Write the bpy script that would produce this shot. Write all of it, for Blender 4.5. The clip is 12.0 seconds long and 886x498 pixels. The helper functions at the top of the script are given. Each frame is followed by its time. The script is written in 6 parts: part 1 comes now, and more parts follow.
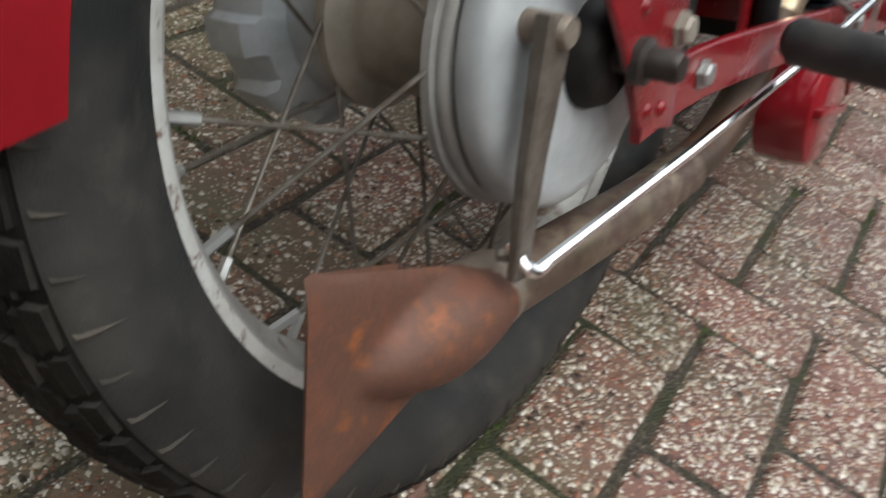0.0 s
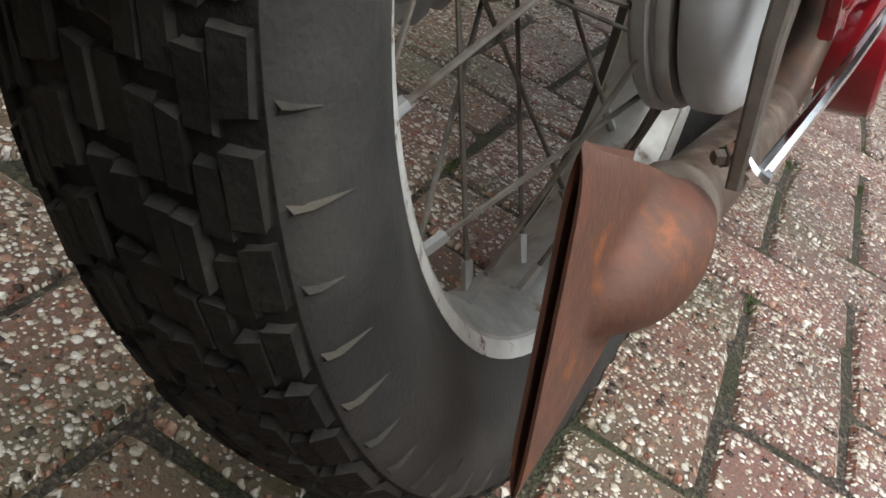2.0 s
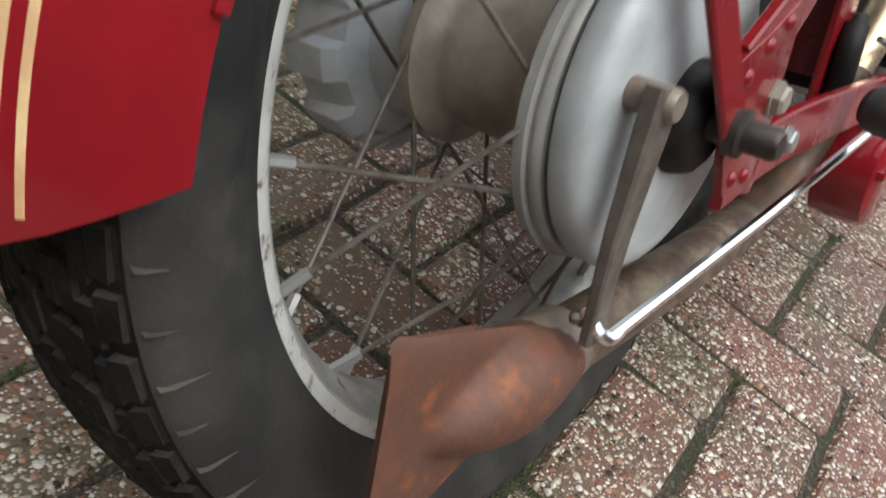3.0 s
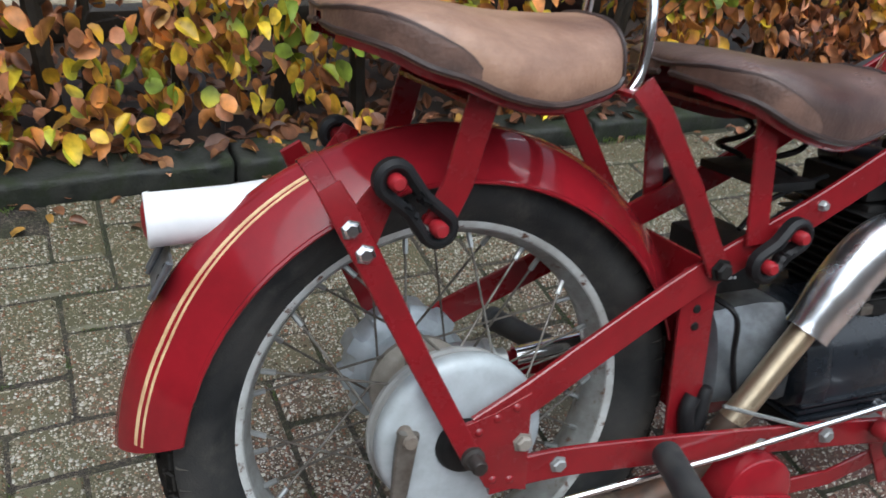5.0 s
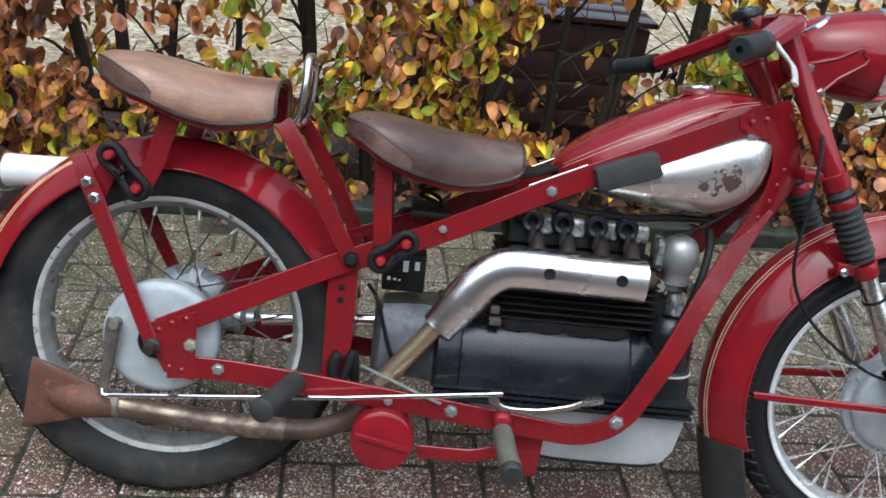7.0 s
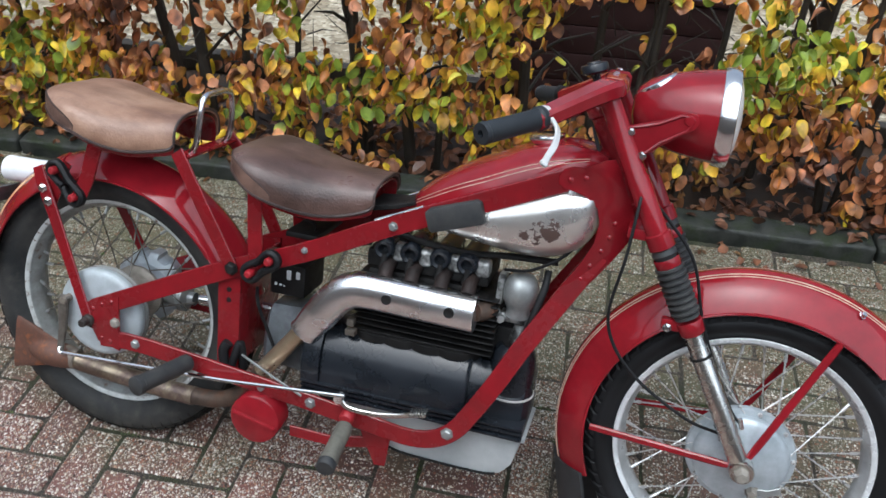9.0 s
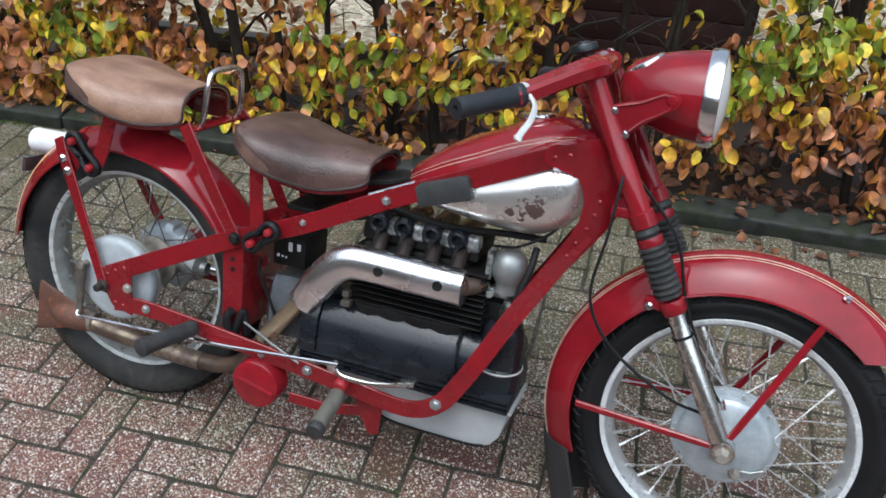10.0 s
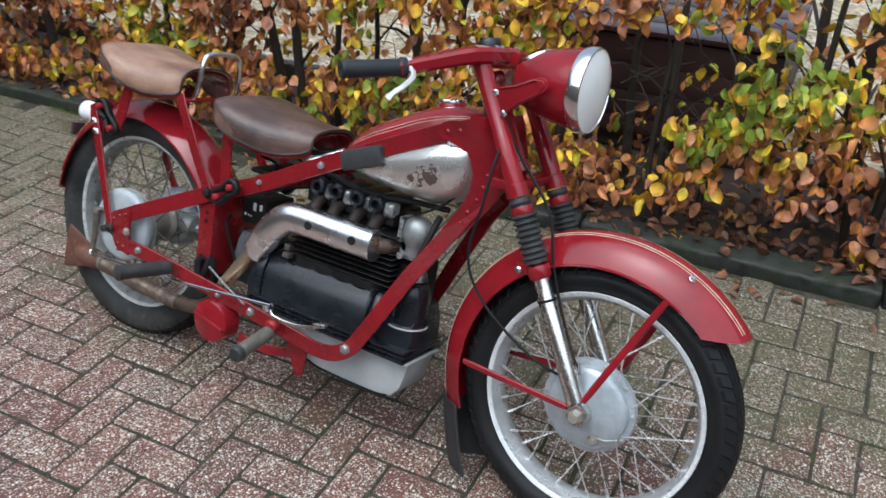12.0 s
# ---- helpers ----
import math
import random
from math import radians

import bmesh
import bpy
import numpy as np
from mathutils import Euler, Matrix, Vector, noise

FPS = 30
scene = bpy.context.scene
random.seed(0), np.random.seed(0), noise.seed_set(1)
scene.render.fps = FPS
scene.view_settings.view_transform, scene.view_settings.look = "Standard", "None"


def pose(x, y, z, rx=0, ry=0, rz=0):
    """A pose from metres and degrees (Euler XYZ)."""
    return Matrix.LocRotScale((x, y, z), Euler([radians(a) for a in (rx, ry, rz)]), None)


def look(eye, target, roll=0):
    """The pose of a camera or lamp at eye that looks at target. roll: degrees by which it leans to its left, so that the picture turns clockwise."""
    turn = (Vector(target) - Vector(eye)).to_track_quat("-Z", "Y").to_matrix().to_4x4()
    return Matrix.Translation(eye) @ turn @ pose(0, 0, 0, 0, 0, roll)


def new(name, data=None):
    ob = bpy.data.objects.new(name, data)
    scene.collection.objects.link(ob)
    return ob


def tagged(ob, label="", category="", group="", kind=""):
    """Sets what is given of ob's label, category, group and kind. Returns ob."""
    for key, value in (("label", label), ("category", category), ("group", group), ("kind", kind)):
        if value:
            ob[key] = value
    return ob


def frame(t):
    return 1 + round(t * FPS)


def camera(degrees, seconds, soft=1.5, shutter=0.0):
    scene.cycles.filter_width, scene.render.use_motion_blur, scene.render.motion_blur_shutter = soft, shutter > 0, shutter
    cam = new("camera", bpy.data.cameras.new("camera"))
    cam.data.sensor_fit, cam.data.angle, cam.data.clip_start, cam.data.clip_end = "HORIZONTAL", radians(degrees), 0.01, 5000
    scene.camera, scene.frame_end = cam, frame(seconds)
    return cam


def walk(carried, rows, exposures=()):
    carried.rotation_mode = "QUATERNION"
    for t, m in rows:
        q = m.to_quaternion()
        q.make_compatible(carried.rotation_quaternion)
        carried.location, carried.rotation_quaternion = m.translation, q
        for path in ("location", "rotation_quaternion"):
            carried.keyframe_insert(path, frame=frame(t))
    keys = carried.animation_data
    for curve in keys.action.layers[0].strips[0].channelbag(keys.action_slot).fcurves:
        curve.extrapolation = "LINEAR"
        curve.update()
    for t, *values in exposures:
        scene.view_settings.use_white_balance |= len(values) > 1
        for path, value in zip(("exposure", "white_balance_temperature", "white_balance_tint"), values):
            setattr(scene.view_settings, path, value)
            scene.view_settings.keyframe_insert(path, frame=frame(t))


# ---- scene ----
cam = camera(54.86, 12.0, 1.5, 0.35)
PATH = [
    (0, (-0.4518, -0.1670, 0.5453), (0.9707, 0.5311, -0.6749), 19.71),
    (0.2, (-0.4403, -0.1470, 0.4843), (0.9494, 0.5957, -0.7474), 17.70),
    (0.5, (-0.4720, -0.0705, 0.4042), (1.0689, 0.4962, -0.7379), 22.41),
    (1, (-0.4671, -0.0381, 0.3923), (1.1117, 0.4675, -0.7266), 23.27),
    (1.5, (-0.4660, -0.0373, 0.3886), (1.1265, 0.4401, -0.7232), 24.45),
    (2, (-0.4651, -0.0420, 0.3941), (1.1273, 0.4396, -0.7159), 25.16),
    (2.5, (-0.4679, -0.0591, 0.4395), (1.0898, 0.4679, -0.6987), 26.01),
    (3, (-0.4563, -0.1104, 0.5538), (0.9525, 0.5679, -0.6933), 25.44),
    (3.5, (-0.4571, -0.1957, 0.7428), (0.6859, 0.7329, -0.6105), 20.76),
    (3.7, (-0.4370, -0.2346, 0.8118), (0.6153, 0.7604, -0.5676), 19.37),
    (5.3, (-0.2975, -0.6877, 1.1549), (0.3463, 0.8235, 0.0140), 10.54),
    (5.5, (-0.2046, -0.7745, 1.1781), (0.3818, 0.7646, 0.0436), 10.71),
    (6, (-0.0111, -0.9802, 1.2510), (0.3683, 0.6404, 0.1420), 9.80),
    (6.5, (0.1700, -1.1539, 1.2980), (0.4480, 0.5276, 0.2514), 9.07),
    (7, (0.3942, -1.2387, 1.3121), (0.5231, 0.4919, 0.3178), 7.93),
    (7.5, (0.6345, -1.2671, 1.3787), (0.5447, 0.4725, 0.3961), 5.22),
    (7.7, (0.6860, -1.2864, 1.4088), (0.5642, 0.4558, 0.4342), 4.45),
    (9.3, (1.1669, -1.1780, 1.6744), (0.7121, 0.3319, 0.4443), 1.69),
    (9.5, (1.1856, -1.1811, 1.6737), (0.7006, 0.3204, 0.4447), 1.19),
    (10, (1.2547, -1.1966, 1.6604), (0.7319, 0.2956, 0.4357), 0.89),
    (10.5, (1.3854, -1.2751, 1.6333), (0.8299, 0.2289, 0.4378), 1.24),
    (11, (1.5515, -1.3038, 1.6409), (0.9438, 0.1992, 0.4697), 1.04),
    (11.5, (1.7448, -1.2813, 1.6113), (1.0146, 0.1977, 0.4802), 1.45),
    (12, (1.8684, -1.2948, 1.5875), (0.9889, 0.1538, 0.5254), 0.57),
]
EXPOSE = 0.62
walk(cam, [(t, look(eye, target, roll)) for t, eye, target, roll in PATH], [(0.0, EXPOSE, 6500, 7), (0.6, EXPOSE + 0.25, 6500, 7), (2.2, EXPOSE + 0.28, 6480, 7), (3.5, EXPOSE + 0.10, 6450, 7), (5.5, EXPOSE + 0.08, 5750, 6), (12.0, EXPOSE + 0.02, 5750, 6)])

# ---- world and light: an overcast autumn day, wet ground ----
world = bpy.data.worlds.new("overcast_sky")
scene.world = world
world.use_nodes = True
wn, wl = world.node_tree.nodes, world.node_tree.links
wn.clear()
sky = wn.new("ShaderNodeTexSky")
sky.sky_type, sky.sun_disc = "NISHITA", False
sky.sun_elevation, sky.sun_rotation = radians(72), radians(200)
sky.air_density, sky.dust_density, sky.ozone_density = 1.0, 6.0, 1.0
grey = wn.new("ShaderNodeHueSaturation")
grey.inputs["Saturation"].default_value = 0.45
bg = wn.new("ShaderNodeBackground")
bg.inputs["Strength"].default_value = 0.110
wo = wn.new("ShaderNodeOutputWorld")
wl.new(sky.outputs[0], grey.inputs["Color"])
wl.new(grey.outputs[0], bg.inputs[0])
wl.new(bg.outputs[0], wo.inputs[0])
sun_data = bpy.data.lights.new("sun", "SUN")
sun_data.energy, sun_data.angle, sun_data.color = 1.5, radians(100), (0.98, 0.99, 1.0)
sun = new("sun", sun_data)
sun.matrix_world = look((1.6, -2.0, 5.0), (0.7, 0.3, 0.3))


# ---- materials ----
def ramp(nt, stops, interp="LINEAR"):
    r = nt.nodes.new("ShaderNodeValToRGB")
    r.color_ramp.interpolation = interp
    els = r.color_ramp.elements
    while len(els) < len(stops):
        els.new(0.5)
    for e, (p, c) in zip(els, stops):
        e.position, e.color = p, (*c, 1) if len(c) == 3 else c
    return r


def surface(name, col, col2=None, scale=20, rough=(0.4, 0.55), metal=0.0, bump=0.1, fine=300, coat=0.0, detail=6, where=(0.35, 0.65), spec=0.5):
    """A two-scale material: large patches from col to col2, roughness that follows them, and a fine relief."""
    m = bpy.data.materials.new(name)
    m.use_nodes = True
    nt = m.node_tree
    b = nt.nodes["Principled BSDF"]
    tc = nt.nodes.new("ShaderNodeTexCoord")
    n1 = nt.nodes.new("ShaderNodeTexNoise")
    n1.inputs["Scale"].default_value, n1.inputs["Detail"].default_value, n1.inputs["Roughness"].default_value = scale, detail, 0.62
    nt.links.new(tc.outputs["Object"], n1.inputs["Vector"])
    r = ramp(nt, [(where[0], col), (where[1], col2 or [c * 0.8 for c in col])])
    nt.links.new(n1.outputs["Fac"], r.inputs[0])
    nt.links.new(r.outputs[0], b.inputs["Base Color"])
    mr = nt.nodes.new("ShaderNodeMapRange")
    mr.inputs["From Min"].default_value, mr.inputs["From Max"].default_value = 0.3, 0.7
    mr.inputs["To Min"].default_value, mr.inputs["To Max"].default_value = rough
    nt.links.new(n1.outputs["Fac"], mr.inputs["Value"])
    nt.links.new(mr.outputs[0], b.inputs["Roughness"])
    b.inputs["Metallic"].default_value = metal
    b.inputs["Coat Weight"].default_value = coat
    b.inputs["Coat Roughness"].default_value = 0.08
    b.inputs["Specular IOR Level"].default_value = spec
    if bump:
        n2 = nt.nodes.new("ShaderNodeTexNoise")
        n2.inputs["Scale"].default_value, n2.inputs["Detail"].default_value = fine, 3
        nt.links.new(tc.outputs["Object"], n2.inputs["Vector"])
        bp = nt.nodes.new("ShaderNodeBump")
        bp.inputs["Strength"].default_value, bp.inputs["Distance"].default_value = bump, 0.002
        nt.links.new(n2.outputs["Fac"], bp.inputs["Height"])
        nt.links.new(bp.outputs[0], b.inputs["Normal"])
    return m


def rust_over(m, rust, scale, lo, hi, stretch=(1, 1, 1), rough=0.75):
    """Lays rust patches of their own shape over a material."""
    nt = m.node_tree
    b = nt.nodes["Principled BSDF"]
    src = b.inputs["Base Color"].links[0].from_socket
    tc = nt.nodes.new("ShaderNodeTexCoord")
    mp = nt.nodes.new("ShaderNodeMapping")
    mp.inputs["Scale"].default_value = stretch
    n = nt.nodes.new("ShaderNodeTexNoise")
    n.inputs["Scale"].default_value, n.inputs["Detail"].default_value, n.inputs["Roughness"].default_value = scale, 8, 0.65
    nt.links.new(tc.outputs["Object"], mp.inputs[0])
    nt.links.new(mp.outputs[0], n.inputs["Vector"])
    r = ramp(nt, [(lo, (0, 0, 0)), (hi, (1, 1, 1))])
    nt.links.new(n.outputs["Fac"], r.inputs[0])
    mix = nt.nodes.new("ShaderNodeMix")
    mix.data_type = "RGBA"
    nt.links.new(r.outputs[0], mix.inputs[0])
    nt.links.new(src, mix.inputs[6])
    mix.inputs[7].default_value = (*rust, 1)
    nt.links.new(mix.outputs[2], b.inputs["Base Color"])
    inv = nt.nodes.new("ShaderNodeMapRange")
    inv.inputs["To Min"].default_value, inv.inputs["To Max"].default_value = b.inputs["Metallic"].default_value, 0.0
    nt.links.new(r.outputs[0], inv.inputs["Value"])
    nt.links.new(inv.outputs[0], b.inputs["Metallic"])
    ro = nt.nodes.new("ShaderNodeMix")
    nt.links.new(r.outputs[0], ro.inputs[0])
    nt.links.new(b.inputs["Roughness"].links[0].from_socket, ro.inputs[2])
    ro.inputs[3].default_value = rough
    nt.links.new(ro.outputs[0], b.inputs["Roughness"])
    return m


def flaked(m, spots, colour, scale, level, gain=0.35, rough=0.7):
    """Bares a dark ground in ragged patches round the spots (x, y, z, reach)."""
    nt = m.node_tree
    N, K = nt.nodes, nt.links
    b = N["Principled BSDF"]
    tc = N.new("ShaderNodeTexCoord")
    n = N.new("ShaderNodeTexNoise")
    n.inputs["Scale"].default_value, n.inputs["Detail"].default_value, n.inputs["Roughness"].default_value = scale, 8, 0.6
    K.new(tc.outputs["Object"], n.inputs["Vector"])
    total = n.outputs["Fac"]
    for x, y, z, reach in spots:
        d = N.new("ShaderNodeVectorMath")
        d.operation = "DISTANCE"
        K.new(tc.outputs["Object"], d.inputs[0])
        d.inputs[1].default_value = (x, y, z)
        f = N.new("ShaderNodeMapRange")
        f.inputs["From Max"].default_value = reach
        f.inputs["To Min"].default_value, f.inputs["To Max"].default_value = gain, 0.0
        K.new(d.outputs["Value"], f.inputs["Value"])
        a = N.new("ShaderNodeMath")
        a.operation = "ADD"
        K.new(total, a.inputs[0])
        K.new(f.outputs[0], a.inputs[1])
        total = a.outputs[0]
    r = ramp(nt, [(level, (0, 0, 0)), (level + 0.02, (1, 1, 1))])
    K.new(total, r.inputs[0])
    for slot, value in (("Base Color", (*colour, 1)), ("Roughness", rough), ("Metallic", 0.0)):
        mix = N.new("ShaderNodeMix")
        i, j, o = (6, 7, 2) if slot == "Base Color" else (2, 3, 0)
        if slot == "Base Color":
            mix.data_type = "RGBA"
        K.new(r.outputs[0], mix.inputs[0])
        if b.inputs[slot].is_linked:
            K.new(b.inputs[slot].links[0].from_socket, mix.inputs[i])
        else:
            mix.inputs[i].default_value = b.inputs[slot].default_value
        mix.inputs[j].default_value = value
        K.new(mix.outputs[o], b.inputs[slot])
    return m


RED = surface("red_enamel", (0.260, 0.011, 0.018), (0.185, 0.009, 0.014), 12, (0.06, 0.16), 0, 0.035, 90, coat=0.28, spec=0.30, detail=9)
RED_OLD = surface("red_enamel_worn", (0.225, 0.009, 0.014), (0.160, 0.008, 0.011), 14, (0.18, 0.34), 0, 0.08, 160, coat=0.3, spec=0.4)
CREAM = surface("cream_pinstripe", (0.72, 0.53, 0.29), (0.52, 0.31, 0.16), 40, (0.3, 0.4), 0, 0)
IVORY = surface("ivory_pinstripe", (0.58, 0.44, 0.34), (0.40, 0.24, 0.18), 40, (0.3, 0.4), 0, 0)
RUBBER = rust_over(surface("dusty_tyre_wall", (0.013, 0.015, 0.016), (0.042, 0.041, 0.038), 14, (0.5, 0.75), 0, 0.3, 420, detail=9, spec=0.35), (0.070, 0.066, 0.056), 26, 0.52, 0.80, rough=0.8)
TREAD = surface("tread_rubber", (0.003, 0.0032, 0.0033), (0.014, 0.013, 0.011), 22, (0.6, 0.85), 0, 0.6, 260, detail=9, spec=0.12)
RUBBER_NEW = surface("black_tyre_rubber", (0.005, 0.0055, 0.006), (0.011, 0.011, 0.012), 10, (0.45, 0.62), 0, 0.15, 500, spec=0.3)
RUBBER_GREY = surface("weathered_rubber", (0.018, 0.020, 0.022), (0.042, 0.042, 0.040), 30, (0.5, 0.7), 0, 0.2, 400)
BLACK = surface("black_enamel", (0.007, 0.009, 0.012), (0.014, 0.017, 0.022), 12, (0.20, 0.36), 0, 0.06, 150, coat=0.15, spec=0.38)
GRIP = surface("grip_rubber", (0.010, 0.013, 0.016), (0.022, 0.026, 0.030), 24, (0.45, 0.65), 0, 0.2, 400, spec=0.4)
BLACK_DULL = surface("dull_black_iron", (0.004, 0.004, 0.004), (0.013, 0.012, 0.011), 30, (0.5, 0.75), 0.1, 0.3, 200, spec=0.3)
RIM = rust_over(surface("silver_rim_paint", (0.58, 0.61, 0.60), (0.42, 0.43, 0.41), 26, (0.3, 0.45), 0.1, 0.06, 200), (0.11, 0.050, 0.028), 60, 0.56, 0.64)
RIM_NEW = surface("bright_rim_paint", (0.82, 0.85, 0.86), (0.68, 0.70, 0.70), 20, (0.2, 0.36), 0.2, 0.05, 200)
CHANNEL_NEW = surface("grey_rim_channel", (0.62, 0.64, 0.65), (0.44, 0.46, 0.46), 24, (0.22, 0.38), 0.5, 0.05, 200)
DRUM = surface("light_grey_paint", (0.47, 0.52, 0.54), (0.34, 0.37, 0.38), 22, (0.3, 0.5), 0.08, 0.10, 150, detail=9)
HUB_GREY = surface("grey_hub_casting", (0.48, 0.53, 0.56), (0.34, 0.38, 0.40), 26, (0.3, 0.46), 0.3, 0.15, 150)
CHANNEL = rust_over(surface("dull_rim_channel", (0.37, 0.39, 0.38), (0.24, 0.24, 0.225), 30, (0.3, 0.5), 0.35, 0.1, 200), (0.13, 0.07, 0.04), 40, 0.60, 0.70)
POLISHED = surface("polished_cover_steel", (0.95, 0.96, 0.97), (0.88, 0.89, 0.90), 10, (0.20, 0.32), 1.0, 0.03, 90)
DUSTY = surface("dusty_worn_rubber", (0.006, 0.006, 0.006), (0.034, 0.031, 0.026), 26, (0.6, 0.85), 0, 0.3, 420, spec=0.2, where=(0.38, 0.66))
DUST = surface("dried_dust_on_rubber", (0.022, 0.021, 0.019), (0.085, 0.077, 0.063), 40, (0.7, 0.9), 0, 0.3, 420, spec=0.2, where=(0.36, 0.66))
ALU = surface("dull_aluminium", (0.42, 0.44, 0.44), (0.28, 0.29, 0.28), 22, (0.35, 0.55), 0.7, 0.2, 180)
SUMP = surface("cast_aluminium", (0.52, 0.55, 0.55), (0.4, 0.43, 0.43), 10, (0.4, 0.55), 0.35, 0.2, 260)
CHROME = surface("chrome", (0.90, 0.91, 0.92), (0.82, 0.83, 0.84), 15, (0.08, 0.2), 1.0, 0.02, 90)
STEEL = surface("bare_steel", (0.74, 0.73, 0.69), (0.55, 0.53, 0.48), 40, (0.18, 0.32), 1.0, 0.06, 200)
SPOKE = surface("galvanised_spoke", (0.19, 0.18, 0.16), (0.09, 0.075, 0.06), 60, (0.45, 0.65), 0.6, 0.1, 300)
SPOKE_NEW = surface("bright_spoke", (0.78, 0.78, 0.77), (0.56, 0.55, 0.53), 60, (0.22, 0.36), 0.7, 0.05, 300)
NICKEL = surface("worn_nickel", (0.82, 0.81, 0.78), (0.66, 0.64, 0.60), 12, (0.22, 0.38), 0.85, 0.05, 90)
BRASSY = rust_over(surface("blued_exhaust_pipe", (0.40, 0.34, 0.24), (0.16, 0.12, 0.09), 12, (0.26, 0.42), 0.85, 0.12, 150, where=(0.35, 0.6)), (0.09, 0.055, 0.045), 16, 0.44, 0.56, rough=0.5)
GOLDEN = rust_over(surface("straw_tempered_pipe", (0.62, 0.52, 0.36), (0.42, 0.32, 0.21), 10, (0.24, 0.40), 0.85, 0.1, 150), (0.13, 0.08, 0.055), 14, 0.56, 0.66, rough=0.5)
PIPE_DARK = rust_over(surface("rusted_exhaust_pipe", (0.14, 0.1, 0.075), (0.07, 0.05, 0.04), 14, (0.4, 0.6), 0.5, 0.2, 150), (0.17, 0.08, 0.045), 18, 0.5, 0.66)
SOOTY = surface("sooty_iron", (0.030, 0.019, 0.016), (0.012, 0.009, 0.008), 30, (0.5, 0.7), 0.2, 0.3, 200, spec=0.3)
SOOTY_STEEL = surface("oily_brown_steel", (0.075, 0.068, 0.062), (0.030, 0.024, 0.021), 40, (0.35, 0.55), 0.5, 0.2, 200)
RUST = rust_over(surface("rusty_sheet", (0.15, 0.064, 0.040), (0.080, 0.048, 0.038), 30, (0.52, 0.70), 0.2, 0.3, 260, where=(0.4, 0.62), detail=9), (0.26, 0.085, 0.028), 30, 0.52, 0.68, rough=0.6)
LEATHER = rust_over(surface("tan_leather", (0.42, 0.262, 0.180), (0.24, 0.128, 0.080), 7, (0.27, 0.46), 0, 0.5, 200, detail=10, where=(0.36, 0.66)), (0.115, 0.056, 0.038), 9, 0.48, 0.70, (0.35, 1, 0.8), rough=0.4)
LEATHER_DARK = rust_over(surface("dark_brown_leather", (0.130, 0.078, 0.064), (0.052, 0.028, 0.022), 7, (0.24, 0.40), 0, 0.5, 200, detail=10, where=(0.38, 0.64)), (0.034, 0.018, 0.014), 11, 0.48, 0.70, (0.35, 1, 0.8), rough=0.36)
LEATHER_SHADED = surface("shaded_stained_leather", (0.17, 0.100, 0.075), (0.055, 0.032, 0.025), 16, (0.3, 0.5), 0, 0.5, 200, detail=9)
LEATHER_EDGE = surface("dark_leather_edge", (0.028, 0.018, 0.016), (0.060, 0.036, 0.030), 20, (0.4, 0.6), 0, 0.3, 200)
RED_DOT = surface("red_knob_paint", (0.32, 0.012, 0.02), (0.25, 0.012, 0.016), 30, (0.35, 0.5), 0, 0)
GLASS = surface("white_lamp_glass", (0.90, 0.92, 0.90), (0.84, 0.86, 0.84), 10, (0.05, 0.12), 0, 0)
REFLECTOR = surface("silvered_reflector", (0.94, 0.94, 0.93), (0.90, 0.90, 0.89), 10, (0.25, 0.32), 1.0, 0)
LABEL = surface("white_label", (0.7, 0.72, 0.72), (0.6, 0.62, 0.62), 60, (0.4, 0.5), 0, 0)
NICKEL = flaked(NICKEL, [(0.968, -0.115, 0.712, 0.05), (0.985, -0.11, 0.722, 0.035), (0.982, -0.11, 0.748, 0.022), (1.004, -0.09, 0.772, 0.026), (0.935, -0.115, 0.70, 0.025), (0.86, -0.05, 0.645, 0.07), (0.94, -0.05, 0.636, 0.06)], (0.085, 0.05, 0.04), 60, 0.745)
# nearly opaque: the white reflection of the sky is put into the glass colour
GLASS.node_tree.nodes["Principled BSDF"].inputs["Transmission Weight"].default_value = 0.12
DRUM_OLD = surface("stained_grey_paint", (0.36, 0.37, 0.36), (0.24, 0.235, 0.22), 20, (0.4, 0.6), 0.2, 0.1, 150)
HUB_TAN = surface("stained_cast_iron", (0.32, 0.295, 0.255), (0.20, 0.18, 0.15), 25, (0.5, 0.7), 0.3, 0.2, 150)
GEARBOX = surface("oily_grey_casting", (0.19, 0.21, 0.225), (0.075, 0.08, 0.085), 16, (0.35, 0.55), 0.5, 0.2, 150)
OILY_ALLOY = surface("oily_alloy_casting", (0.40, 0.41, 0.40), (0.035, 0.034, 0.033), 34, (0.3, 0.5), 0.5, 0.2, 150, where=(0.42, 0.60))
ALLOY = surface("white_alloy", (0.72, 0.72, 0.70), (0.6, 0.6, 0.58), 40, (0.3, 0.45), 0.35, 0.05, 120)
WHITE = surface("white_lamp_enamel", (0.80, 0.81, 0.82), (0.70, 0.71, 0.72), 20, (0.25, 0.4), 0.0, 0.03, 120)
FLAP = surface("black_flap_rubber", (0.012, 0.013, 0.014), (0.030, 0.031, 0.032), 30, (0.45, 0.65), 0, 0.25, 300)
WORN_STEEL = surface("worn_brown_steel", (0.17, 0.155, 0.135), (0.09, 0.075, 0.06), 40, (0.4, 0.6), 0.4, 0.2, 200)
TAN_STEEL = surface("heat_stained_steel", (0.30, 0.265, 0.22), (0.17, 0.135, 0.11), 26, (0.4, 0.6), 0.45, 0.2, 160)
GRASS = surface("blades_of_grass", (0.09, 0.15, 0.03), (0.14, 0.19, 0.05), 30, (0.45, 0.6), 0, 0)
